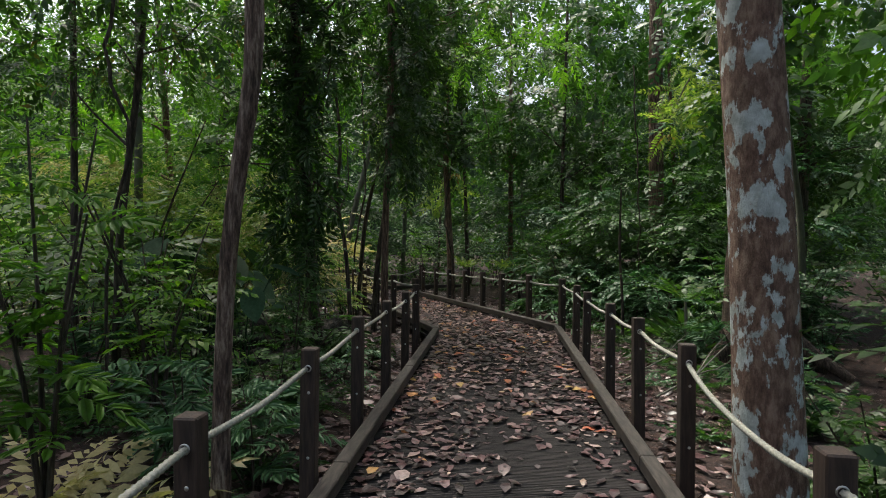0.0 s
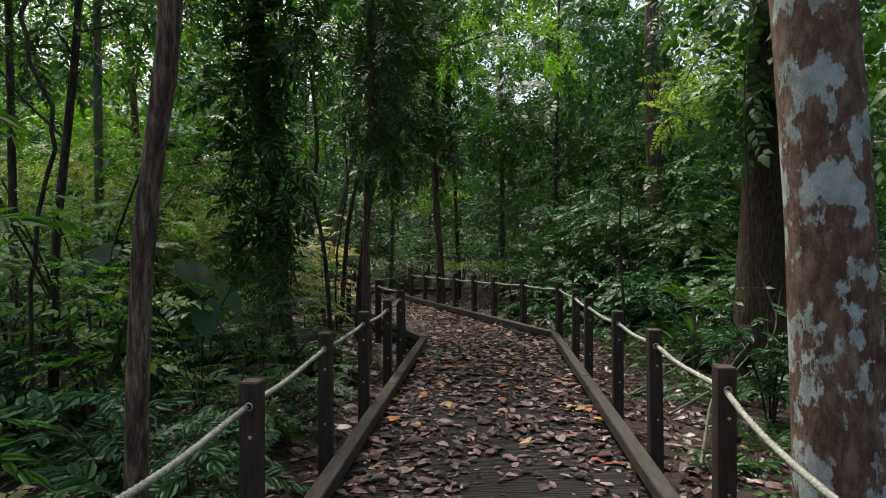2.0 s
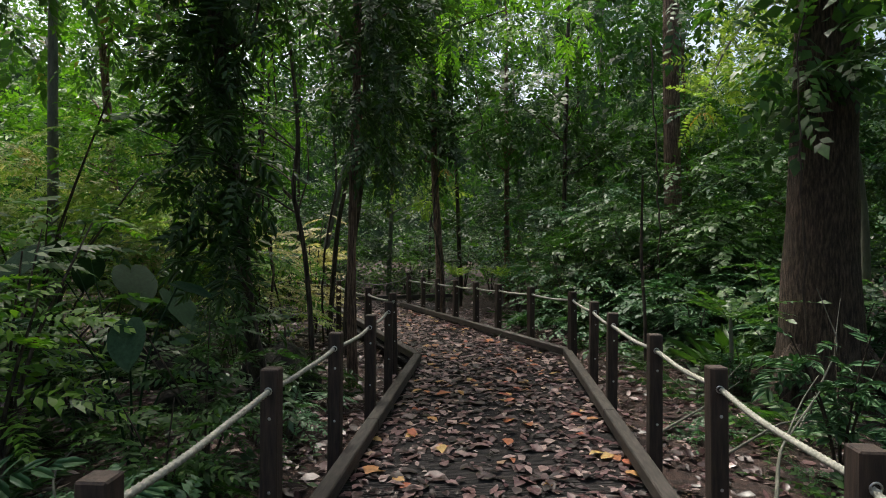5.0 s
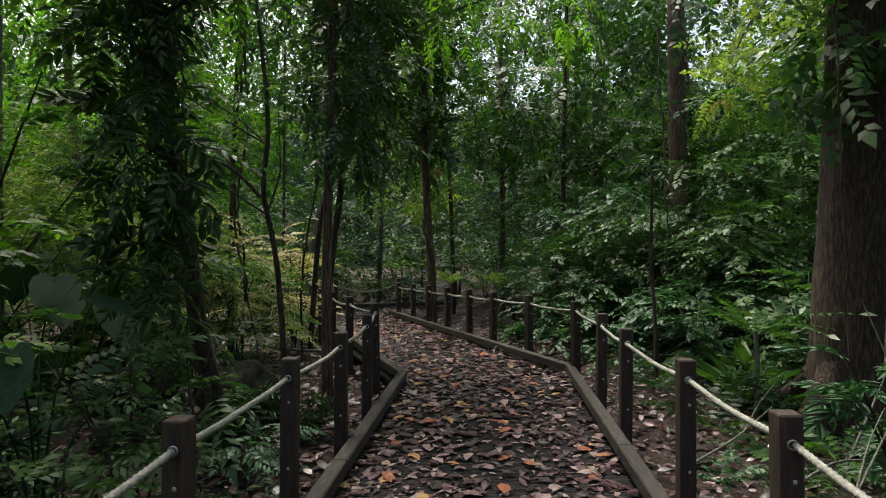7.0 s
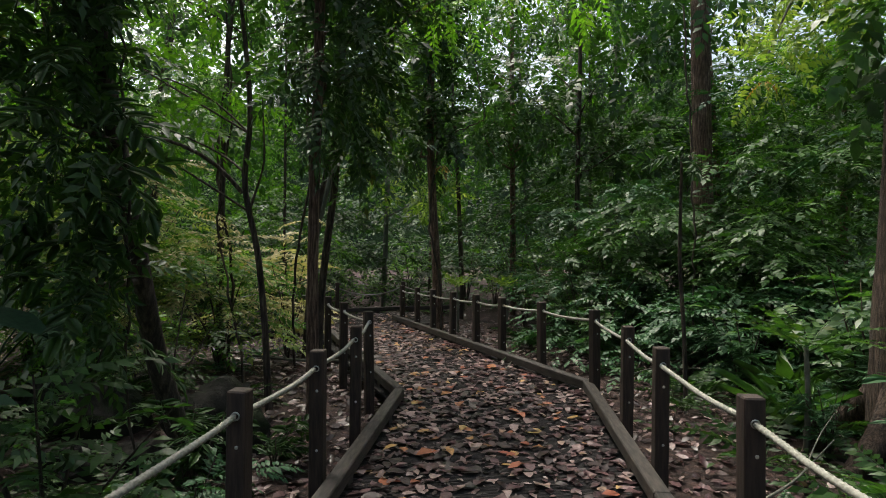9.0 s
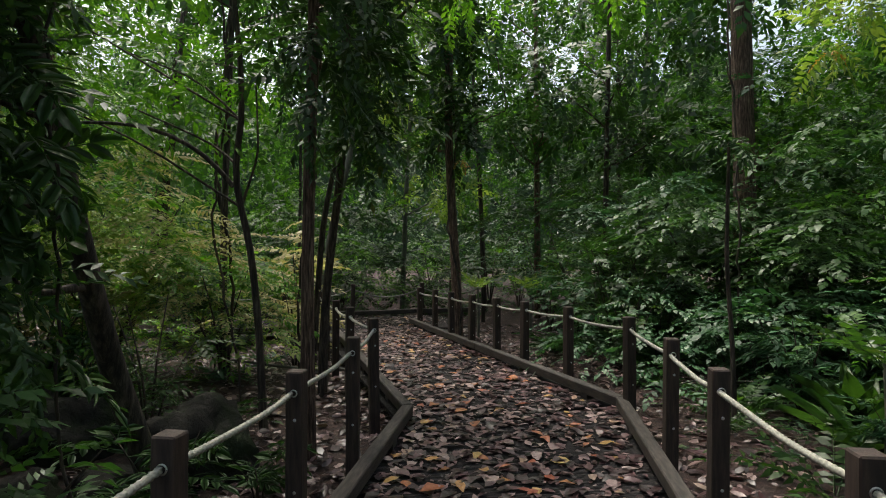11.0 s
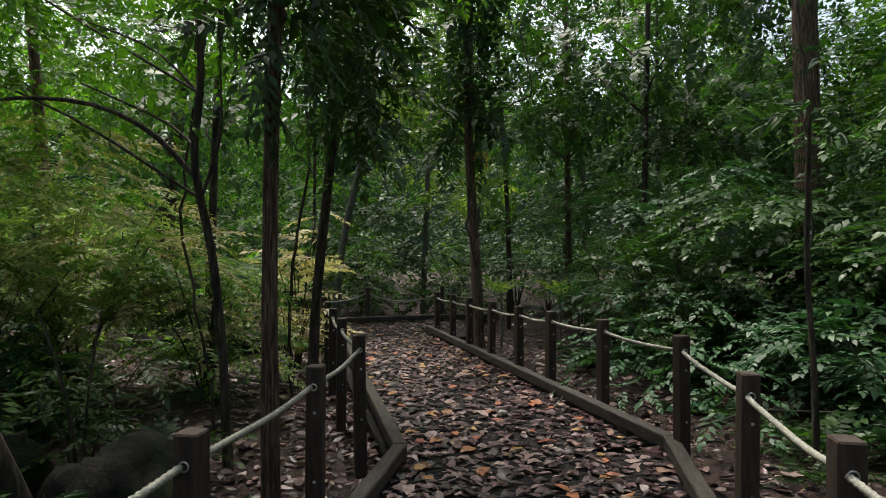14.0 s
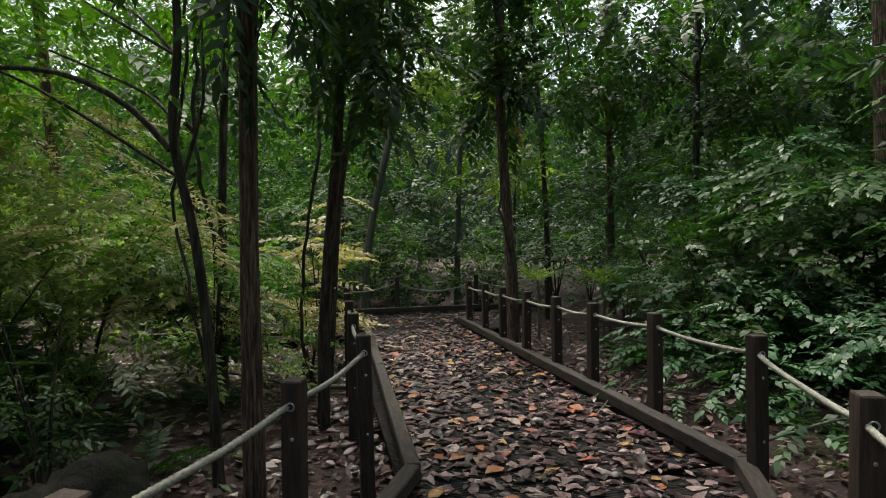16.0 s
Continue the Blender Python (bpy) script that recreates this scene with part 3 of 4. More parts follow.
tree(7, [(-2.0, 12.35, -0.2), (-1.95, 12.3, 0.9), (-1.86, 12.25, 1.6), (-1.68, 12.1, 2.5), (-1.6, 12.05, 4), (-1.5, 12, 7)], [0.06, 0.046, 0.043, 0.048, 0.05, 0.045], BARK_DARK, LEAF_DARK,
     column(rt, -1.4, 12.0, 3.0, 7, 11, 0.38) + [((-0.6, 12.2, 5.4), (0.9, 0.9, 0.6)), ((0.3, 12.6, 6.0), (1.0, 1.0, 0.5))], TWIGS_FINE, 0.75, "leaning dark tree wrapped in leafy vines", twigs=48, sides=12, rough=0.1)
# the forked sapling
tree(8, [(-2.05, 10.95, -0.2), (-2.1, 10.95, 0.9), (-2.16, 10.9, 1.7), (-2.32, 10.85, 2.35), (-2.2, 10.85, 2.7), (-2.22, 10.85, 3.3), (-2.4, 10.9, 4.8)], [0.042, 0.034, 0.032, 0.03, 0.026, 0.022, 0.013], BARK_DARK, LEAF_BRIGHT,
     [((-3.3, 10.9, 2.95), (0.7, 0.6, 0.35)), ((-2.7, 11.0, 3.4), (0.7, 0.6, 0.3)), ((-2.3, 10.9, 4.6), (0.8, 0.8, 0.5)), ((-3.6, 11.2, 3.6), (0.8, 0.8, 0.4)), ((-3.2, 10.8, 4.3), (0.9, 0.8, 0.4)), ((-4.3, 10.7, 3.1), (0.8, 0.6, 0.35)), ((-4.6, 11.2, 4.2), (0.9, 0.8, 0.4))], TWIGS_FINE, 0.7, "thin forked sapling with bright green leaves", twigs=26, sides=9,
     forks=[([(-2.3, 10.86, 2.2), (-2.55, 10.8, 2.5), (-2.95, 10.7, 2.72), (-3.5, 10.6, 2.78), (-4.1, 10.5, 2.7)], 0.024), ([(-2.25, 10.9, 2.0), (-2.1, 10.95, 2.5), (-2.15, 11.0, 3.2)], 0.014)])
tree(9, [(-4.3, 18.9, -0.2), (-4.25, 18.9, 1.2), (-4.0, 18.85, 2.4), (-3.5, 18.8, 4.2), (-3.3, 18.8, 6)], [0.09, 0.08, 0.075, 0.07, 0.05], BARK_PALE, LEAF_MID,
     [((-3.3, 18.8, 6.3), (1.4, 1.4, 0.9))], TWIGS, 1.2, "pale leaning sapling with smooth bark", twigs=60)
tree(10, [(2.28, 11.75, -0.2), (2.26, 11.75, 0.7), (2.2, 11.72, 1.5), (2.22, 11.7, 2.62)], [0.03, 0.022, 0.02, 0.014], BARK_DARK, LEAF_MID,
     [((2.22, 11.7, 2.64), (0.12, 0.12, 0.05))], BIG_SPRAYS, 0.55, "straight young sapling with a flat leafy top", twigs=7, sides=7, limbs=False, category="sapling")
tree(11, [(4.0, 16.3, -0.2), (3.95, 16.3, 2), (3.9, 16.3, 5), (3.9, 16.4, 9)], [0.22, 0.17, 0.16, 0.13], BARK_RED, LEAF_MID,
     [((3.9, 16, 6.6), (1.6, 1.6, 0.9)), ((3.9, 16.4, 9.2), (2.2, 2.2, 1.4))], TWIGS, 1.4, "pinkish brown straight forest trunk", twigs=90, sides=14)
# the arching branch of bright feathered leaves
tree(12, [(5.0, 11.6, -0.2), (4.9, 11.5, 2.0), (4.5, 11.3, 4.0), (3.7, 11.1, 4.7), (3.1, 11.0, 4.2), (2.75, 10.92, 3.4)], [0.07, 0.06, 0.045, 0.03, 0.02, 0.008], BARK_PALE, LEAF_YELLOW,
     [((2.78, 10.92, 3.35), (0.2, 0.2, 0.2)), ((2.95, 10.95, 3.8), (0.28, 0.28, 0.22)), ((3.25, 11.0, 4.2), (0.4, 0.4, 0.22)), ((3.7, 11.1, 4.55), (0.5, 0.45, 0.25)), ((4.2, 11.2, 4.5), (0.5, 0.45, 0.25))], FEATHERS, 0.72, "arching tree with drooping yellow-green feathered leaves", twigs=24, limbs=False)

# added stem for the overhead leaves; their lit look is painted as bright green
tree(13, [(-2.7, 13.9, -0.2), (-2.5, 13.8, 2.0), (-1.9, 13.5, 4.2), (-0.8, 13.2, 5.0), (0.4, 13.0, 5.3)], [0.05, 0.045, 0.035, 0.025, 0.012], BARK_DARK, LEAF_BRIGHT,
     [((-1.5, 13.3, 4.9), (0.6, 0.6, 0.25)), ((-0.5, 13.2, 5.0), (0.7, 0.6, 0.25)), ((0.4, 13.0, 5.1), (0.7, 0.6, 0.25)), ((1.1, 12.8, 5.0), (0.6, 0.6, 0.25))], TWIGS_FINE, 0.8, "added arching sapling, overhead leaves painted bright as if lit", twigs=30, sides=8, limbs=False)

tree(14, [(-3.5, 7.3, -0.2), (-3.45, 7.3, 1.6), (-3.2, 7.25, 3.2), (-3.0, 7.2, 5.4)], [0.045, 0.036, 0.03, 0.02], BARK_DARK, LEAF_DARK,
     [((-3.4, 7.2, 3.5), (0.8, 0.6, 0.35)), ((-2.6, 7.3, 3.7), (0.7, 0.6, 0.35)), ((-4.2, 7.5, 3.3), (0.8, 0.6, 0.35)), ((-3.1, 7.3, 4.5), (0.9, 0.8, 0.4)), ((-4.4, 7.4, 4.4), (0.9, 0.8, 0.4))], TWIGS_FINE, 0.62, "slim tree with dark spreading leafy branches", twigs=34, sides=9)

# slim trunks deeper in the wood
SPOTS = [(-4.6, 8.2), (-5.6, 11.0), (-3.9, 13.6), (-6.8, 14.2), (-5.5, 20.5), (-3.0, 21.5), (-0.8, 22.0), (0.6, 20.8), (1.9, 18.2), (2.9, 20.2), (3.0, 23.5), (5.2, 18.8), (6.3, 14.6), (6.6, 11.2), (5.7, 8.0), (7.8, 19.0), (-8.2, 18.5), (1.2, 25.0), (-2.2, 25.5), (4.2, 26), (-7.5, 10), (7.6, 7.2), (-5.2, 5.6), (4.9, 5.8)]
for i, (x, y) in enumerate(SPOTS):
    r = np.random.default_rng(100 + i)
    h = r.uniform(7, 11)
    lean = r.uniform(-0.6, 0.6, 2)
    rad = r.uniform(0.14, 0.18) if i in (12, 13, 16, 20) else r.uniform(0.035, 0.085)
    cl = []
    for k in range(10):
        z = h * r.uniform(0.42 if x < -3 else 0.3, 1.02)
        cl.append(((x + lean[0] * z / h + r.uniform(-1.3, 1.3), y + lean[1] * z / h + r.uniform(-1.3, 1.3), z), (r.uniform(0.7, 1.3), r.uniform(0.7, 1.3), r.uniform(0.3, 0.6))))
    # left of x = -3 brighter leaf colours stand in for sunlight
    tree(200 + i, [(x, y, -0.2), (x + lean[0] * 0.2, y + lean[1] * 0.1, h * 0.3), (x + lean[0] * 0.6, y + lean[1] * 0.5, h * 0.65), (x + lean[0], y + lean[1], h)], [rad * 1.25, rad, rad * 0.8, rad * 0.4],
         (BARK_DARK, BARK_PALE, BARK_DARK, BARK_RED)[i % 4], (LEAF_MID, LEAF_DARK, LEAF_MID, LEAF_BRIGHT)[(i * 7 + 1) % 4] if x > -3 else (LEAF_BRIGHT, LEAF_MID, LEAF_YELLOW)[i % 3] if i % 2 else LEAF_MID,
         cl, TWIGS if i % 3 else FEATHERS, 1.15, "tall slim forest tree with layered green foliage", twigs=30, sides=8)["group"] = "slim forest trees"

# ---- understorey ----
proto = [
    shrub("shrub", 1, TWIGS, LEAF_DARK, 1.3, 0.7, 50, 0.75, label="dark green leafy forest shrub on litter"),
    shrub("shrub", 2, FEATHERS, LEAF_MID, 1.6, 0.8, 50, 0.85, label="feathery green understorey shrub on forest floor"),
    shrub("shrub", 3, BIG_SPRAYS, LEAF_BLUE, 1.0, 0.55, 40, 0.48, label="broad-leaved bluish green shrub on forest floor"),
    shrub("shrub", 4, TWIGS, LEAF_MID, 2.4, 1.0, 62, 0.8, label="tall leafy green shrub with thin stems"),
    shrub("shrub", 5, FEATHERS, LEAF_BRIGHT, 2.2, 1.0, 52, 0.9, label="tall bright green feathery shrub"),
    shrub("shrub", 6, TWIGS, LEAF_BRIGHT, 1.9, 0.9, 60, 0.7, label="bright green leafy shrub with thin stems"),
    shrub("shrub", 7, TWIGS, LEAF_MID, 3.2, 1.2, 75, 0.95, label="tall green thicket of thin stems"),
    fern(8, FRONDS, LEAF_MID, 11, 0.85, "green arching fern on the forest floor"),
    fern(9, FRONDS, LEAF_DARK, 9, 0.7, "dark green arching fern on the forest floor"),
    fern(10, FRONDS, LEAF_BLUE, 8, 0.55, "low bluish green fern on leaf litter", rise=0.7),
    fern(11, BIG_SPRAYS, LEAF_MID, 6, 0.8, "low broad-leaved seedling on leaf litter", name="seedling"),
]
WEIGHTS_NEAR = [2, 2, 2, 0.6, 0.5, 0.6, 0, 3, 3, 3, 3]
WEIGHTS_LOW = [0.3, 0.5, 1, 0, 0, 0, 0, 2, 2, 3, 3]
WEIGHTS_MID = [2, 3, 1, 3, 2, 2, 3, 1, 1, 0.5, 0.5]


def scatter(n, x0, x1, y0, y1, weights, clear, seed, scale=(0.8, 1.25), blocked=()):
    r = np.random.default_rng(seed)
    w = np.array(weights, dtype=float)
    made = 0
    for _ in range(n * 6):
        x, y = r.uniform(x0, x1), r.uniform(y0, y1)
        k = int(r.choice(len(proto), p=w / w.sum()))
        s = r.uniform(*scale)
        reach = {0: 0.8, 1: 0.9, 2: 0.6, 3: 1.1, 4: 1.1, 5: 1.0, 6: 1.3, 7: 0.6, 8: 0.5, 9: 0.35, 10: 0.4}[k] * s
        if to_walk(x, y) < clear + reach or any((x - bx) ** 2 + (y - by) ** 2 < br * br for bx, by, br in blocked):
            continue
        copy_thing(proto[k], pose(x, y, ground_z(x, y) - 0.02, 0, 0, r.uniform(0, 360))).scale = (s, s, s)
        made += 1
        if made >= n:
            return


OPEN = [(-2.3, 5.2, 1.3), (-1.7, 4.3, 1.3), (-1.9, 5.6, 1.2), (-2.5, 10.6, 0.8), (-2.3, 8.6, 1.3), (-1.9, 10.4, 1.3), (-2.2, 12.8, 1.0), (2.0, 9.6, 0.7), (1.9, 13.0, 0.9)]
scatter(34, -6, -1, 2.5, 8, WEIGHTS_NEAR, 1.15, 1, blocked=OPEN)
scatter(30, 1.5, 6, 4.0, 11, WEIGHTS_NEAR, 1.25, 2, blocked=OPEN)
scatter(14, -6, -1.5, 8, 15, WEIGHTS_LOW, 1.4, 3, blocked=OPEN)
scatter(32, 0.5, 6, 11, 18, WEIGHTS_NEAR, 1.3, 4, blocked=OPEN)
scatter(5, -7, -1.4, -3, 2.0, WEIGHTS_MID, 1.5, 31)
scatter(5, 1.8, 7, -3, 3.0, WEIGHTS_MID, 1.5, 32)
scatter(18, -11, -3, 4, 18, WEIGHTS_MID, 2.2, 5, blocked=OPEN)
scatter(18, 3.4, 10, 8, 20, WEIGHTS_MID, 2.6, 6, (0.7, 1.05), blocked=OPEN)
scatter(26, 0.8, 5.5, 11, 18, WEIGHTS_LOW, 1.5, 21, (0.8, 1.6))
scatter(16, 0.5, 5, 15, 20, WEIGHTS_MID, 1.9, 8, (0.6, 1.0), blocked=OPEN)
scatter(34, -12, 8, 18.5, 26, WEIGHTS_MID, 2.2, 7, (0.9, 1.4))
scatter(22, 1.55, 3.2, 4.5, 16, WEIGHTS_LOW, 1.25, 9, (0.4, 0.8))
scatter(30, -4, -1.0, 3.0, 9, WEIGHTS_LOW, 1.1, 10, (0.5, 1.1))
scatter(24, 2.0, 5.0, 10.8, 15.5, [1, 1, 5, 0, 0, 0, 0, 0, 0, 0, 1], 1.4, 41, (0.8, 1.2), blocked=[(2.95, 10.9, 0.7), (2.25, 11.7, 0.5)])
for i, p in enumerate(proto):
    p.location = (-3 - i * 0.6, -3.5, 0)


# ---- single plants that stand out ----
def ear_leaf():
    """A broad heart-shaped leaf, 1 long, hung from its notch: a folded midrib with wavy halves."""
    half = [(0.0, 0.02), (0.05, 0.2), (0.2, 0.33), (0.4, 0.36), (0.6, 0.29), (0.8, 0.17), (1.0, 0.0)]
    v, f = [], []
    for k, (y, w) in enumerate(half):
        drop = -0.16 * y * y
        lobe = -0.2 * max(0.0, 1 - y / 0.3)
        v += [(-w - 0.4 * abs(lobe), y + lobe, drop + 0.05 + 0.015 * (k % 2)), (-0.5 * w, y + 0.4 * lobe, drop + 0.035), (0, y, drop), (0.5 * w, y + 0.4 * lobe, drop + 0.035), (w + 0.4 * abs(lobe), y + lobe, drop + 0.05 - 0.015 * (k % 2))]
    for k in range(len(half) - 1):
        for c in range(4):
            a = k * 5 + c
            f += [(a, a + 1, a + 6), (a, a + 6, a + 5)]
    return np.array(v), np.array(f)


EAR = ear_leaf()


def broad_plant(name, x, y, seed, n, height, leaf, mat, label, upright=False):
    """Large leaves on their own stalks round one base."""
    r = np.random.default_rng(seed)
    root = new(name)
    root.location = (x, y, ground_z(x, y))
    leaves, stalks = [], []
    for i in range(n):
        a = 2 * math.pi * i / n + r.uniform(-0.4, 0.4)
        h, out = height * r.uniform(0.55, 1.0), height * r.uniform(0.2, 0.5)
        tip = np.array([math.cos(a) * out, math.sin(a) * out, h])
        if upright:
            tip = tip * np.array([0.2, 0.2, 0.12])
        stalks.append(tube(bent([(0, 0, -0.05), tuple(tip * np.array([0.3, 0.3, 0.7])), tuple(tip)], 6), np.linspace(0.012, 0.006, 6), 4))
        way = np.array([[math.cos(a), math.sin(a), r.uniform(0.8, 1.8) if upright else r.uniform(-1.1, -0.2)]])
        size = np.array([leaf * r.uniform(0.75, 1.2)])
        leaves.append(stamp(EAR[0] * (np.array([0.36, 1, 1.6]) if upright else 1), EAR[1], bases(way, np.array([[0, 0, 1.0]]) + r.normal(0, 0.15, (1, 3))), size, tip[None]))
    child(root, "stalks", mesh_of("stalks", *joined(stalks), mat, smooth=True))
    child(root, "leaves", mesh_of("leaves", *joined(leaves), mat, smooth=True))
    return tagged(root, label, "plant")


broad_plant("elephant_ear", -2.3, 7.55, 1, 5, 1.4, 0.31, LEAF_EAR, "dark plant with large drooping heart-shaped leaves")
broad_plant("elephant_ear", -3.4, 8.9, 2, 6, 1.6, 0.45, LEAF_EAR, "dark plant with large drooping heart-shaped leaves")
broad_plant("nest_fern", 2.95, 10.9, 3, 13, 0.45, 0.68, LEAF_MID, "rosette of upright strap-shaped green leaves", upright=True)
broad_plant("nest_fern", 3.3, 11.6, 4, 12, 0.45, 0.7, LEAF_DARK, "rosette of upright strap-shaped green leaves", upright=True)


def placed(ob, x, y, z=None, scale=1.0, turn=0.0):
    ob.location, ob.rotation_euler, ob.scale = (x, y, ground_z(x, y) if z is None else z), (0, 0, radians(turn)), (scale,) * 3
    return ob


placed(fern(61, FEATHERS, LEAF_PALE, 9, 1.2, "pale dry fern with yellowed fronds", rise=0.9), -2.05, 4.95)
placed(fern(62, FEATHERS, LEAF_PALE, 7, 1.1, "pale dry fern with yellowed fronds", rise=1.0), -2.5, 5.2)
placed(shrub("shrub", 63, BIG_SPRAYS, LEAF_BLUE, 0.95, 0.5, 30, 0.62, label="silvery green broad-leaved shrub beside the boardwalk"), -2.0, 5.9)
placed(shrub("shrub", 64, BIG_SPRAYS, LEAF_BLUE, 0.75, 0.5, 26, 0.55, label="silvery green broad-leaved shrub beside the boardwalk"), -1.35, 5.6)
placed(shrub("shrub", 65, BIG_SPRAYS, LEAF_BRIGHT, 2.5, 0.7, 34, 0.62, label="tall shrub with large bright oval leaves", stems=4), -2.35, 5.0)
placed(shrub("shrub", 66, FEATHERS, LEAF_BLUE, 0.75, 0.6, 40, 0.6, label="feathery bluish green shrub beside the boardwalk"), -1.6, 5.95)
placed(shrub("shrub", 67, FEATHERS, LEAF_MID, 0.8, 0.6, 40, 0.62, label="feathery green shrub beside the boardwalk"), -1.75, 7.0)
placed(fern(68, FRONDS, LEAF_MID, 12, 0.85, "green arching fern above dark shrubs", rise=1.3), 2.85, 10.4, 0.75)
placed(fern(69, FRONDS, LEAF_MID, 11, 0.85, "green arching fern beside fallen branches", rise=0.8), 3.1, 9.4)
placed(fern(70, FRONDS, LEAF_MID, 12, 0.9, "green arching fern beside the boardwalk", rise=0.9), 2.65, 9.0)
placed(fern(71, FRONDS, LEAF_YELLOW, 10, 0.6, "small palm with bright yellow-green leaflets", rise=1.6, name="palm"), -0.6, 17.2, 0.85)
placed(fern(72, FRONDS, LEAF_YELLOW, 10, 0.65, "small palm with bright yellow-green leaflets", rise=1.4, name="palm"), 0.4, 17.5, 0.8)
for x_, y_, h_ in ((-0.6, 17.2, 0.9), (0.4, 17.5, 0.85), (2.85, 10.4, 0.8)):
    tagged(new("plant_stem", mesh_of("plant_stem", *tube(bent([(x_, y_, -0.2), (x_ + 0.02, y_, h_ * 0.5), (x_, y_, h_)], 8), np.linspace(0.03, 0.02, 8), 7), BARK_PALE, smooth=True)), "short scarred stem below a crown of fronds", "stem", group="plant stems")
placed(shrub("shrub", 73, FEATHERS, LEAF_PALE, 2.4, 0.6, 46, 1.15, label="pale yellowing feathery shrub in the light"), -3.3, 14.9)
placed(shrub("shrub", 74, FEATHERS, LEAF_PALE, 1.4, 0.6, 30, 0.8, label="pale yellowing feathery shrub in the light"), -3.0, 14.0)
placed(fern(75, TWIGS_FINE, LEAF_ORANGE, 5, 0.4, "small spray of orange leaves on a vine", rise=-0.5, name="orange_spray"), -0.85, 16.6, 3.25)
placed(fern(76, TWIGS_FINE, LEAF_ORANGE, 3, 0.22, "hanging orange-brown dead leaf cluster", rise=-0.8, name="dead_leaf_cluster"), 2.72, 10.85, 3.15)


# left shrubs: sunlight painted as yellow and bright leaf colours
for i_, (x_, y_) in enumerate([(-5.2, 15.5), (-6.4, 13.6), (-7.6, 16.8), (-5.9, 18.6), (-8.4, 14.4), (-4.9, 12.6), (-6.8, 11.4)]):
    placed(shrub("shrub", 90 + i_, FEATHERS if i_ % 2 else TWIGS, LEAF_YELLOW if i_ % 3 else LEAF_BRIGHT, 2.2 + 0.3 * (i_ % 3), 1.0, 60, 1.0, label="tall shrub, sunlit look put into yellow-green leaf colour"), x_, y_)


def liana(points, r, label="thin woody liana hanging from the canopy"):
    p = bent(points, 30)
    p[1:-1] += np.random.default_rng(int(abs(points[0][0]) * 100)).normal(0, 0.012, (28, 3))
    tagged(new("liana", mesh_of("liana", *tube(p, np.full(30, r), 6), BARK_DARK, smooth=True)), label, "liana", group="hanging lianas")


liana([(-3.1, 6.6, -0.1), (-3.0, 6.5, 1.6), (-2.7, 6.4, 2.4), (-2.9, 6.3, 3.0), (-2.6, 6.2, 4.4)], 0.016)
liana([(-1.9, 8.2, 4.2), (-1.7, 8.1, 2.2), (-1.75, 8.2, 0.7), (-1.7, 8.3, -0.1)], 0.008)
liana([(-3.3, 12.6, -0.1), (-3.2, 12.6, 1.4), (-3.4, 12.5, 2.6), (-3.1, 12.4, 5.0)], 0.02)
liana([(-2.9, 11.7, 5.0), (-2.8, 11.7, 3.2), (-3.0, 11.7, 1.8), (-2.75, 11.8, 0.6), (-2.7, 11.8, -0.1)], 0.014)
liana([(-2.5, 13.0, -0.1), (-2.55, 13.0, 1.2), (-2.3, 13.0, 2.6), (-2.4, 13, 5)], 0.018)
liana([(2.9, 13.6, -0.1), (2.95, 13.6, 2.0), (2.8, 13.6, 5.0)], 0.014)
liana([(3.5, 9.6, 5.2), (3.1, 9.5, 3.4), (3.2, 9.5, 1.2), (3.25, 9.5, -0.1)], 0.009)
liana([(-1.2, 16.7, 5.5), (-0.92, 16.7, 3.8), (-1.15, 16.72, 2.2), (-0.85, 16.75, 0.8), (-0.9, 16.8, -0.1)], 0.02)
liana([(-0.6, 16.6, 3.9), (0.0, 16.4, 4.1), (-0.2, 16.3, 5.2)], 0.012)
for k_, (dx_, dy_) in enumerate([(-0.9, -0.5), (0.9, -0.7), (1.2, 0.2), (-0.5, 0.8)]):
    line_ = bent([(3.76 + dx_ * 0.15, 10.35 + dy_ * 0.15, 0.75), (3.76 + dx_ * 0.45, 10.35 + dy_ * 0.45, 0.25), (3.76 + dx_, 10.35 + dy_, -0.12)], 9)
    root_ = tagged(new("buttress_root", mesh_of("buttress_root", *tube(line_, np.linspace(0.17, 0.06, 9), 9, 0.1, k_), BARK_RIDGED, smooth=True)), "dark flaring root at the foot of thick trunk", "root", group="flaring roots")


def fallen_branch(points, r):
    p = bent(points, 14)
    side = bent([tuple(p[7]), tuple(p[9] + np.array([0.1, 0.15, 0.12])), tuple(p[10] + np.array([0.25, 0.3, 0.2]))], 6)
    v, f = joined([tube(p, np.linspace(r, r * 0.35, 14), 6, 0.1, 3), tube(side, np.linspace(r * 0.5, r * 0.2, 6), 5)])
    tagged(new("fallen_branch", mesh_of("fallen_branch", v, f, BARK_PALE, smooth=True)), "dry grey fallen branch on leaf litter", "branch", group="fallen branches")


fallen_branch([(1.75, 6.9, 0.0), (2.0, 7.4, 0.35), (2.5, 7.9, 0.6)], 0.014)
fallen_branch([(1.9, 8.2, -0.02), (2.5, 8.4, 0.25), (3.2, 8.5, 0.2)], 0.012)
fallen_branch([(1.7, 8.9, -0.02), (2.1, 9.0, 0.18), (2.6, 9.5, 0.3)], 0.012)
fallen_branch([(2.9, 9.0, 0.0), (3.4, 9.3, 0.7), (3.3, 9.5, 1.2)], 0.012)
fallen_branch([(1.6, 12.6, 0.0), (2.2, 12.9, 0.12), (3.0, 12.8, 0.15)], 0.014)
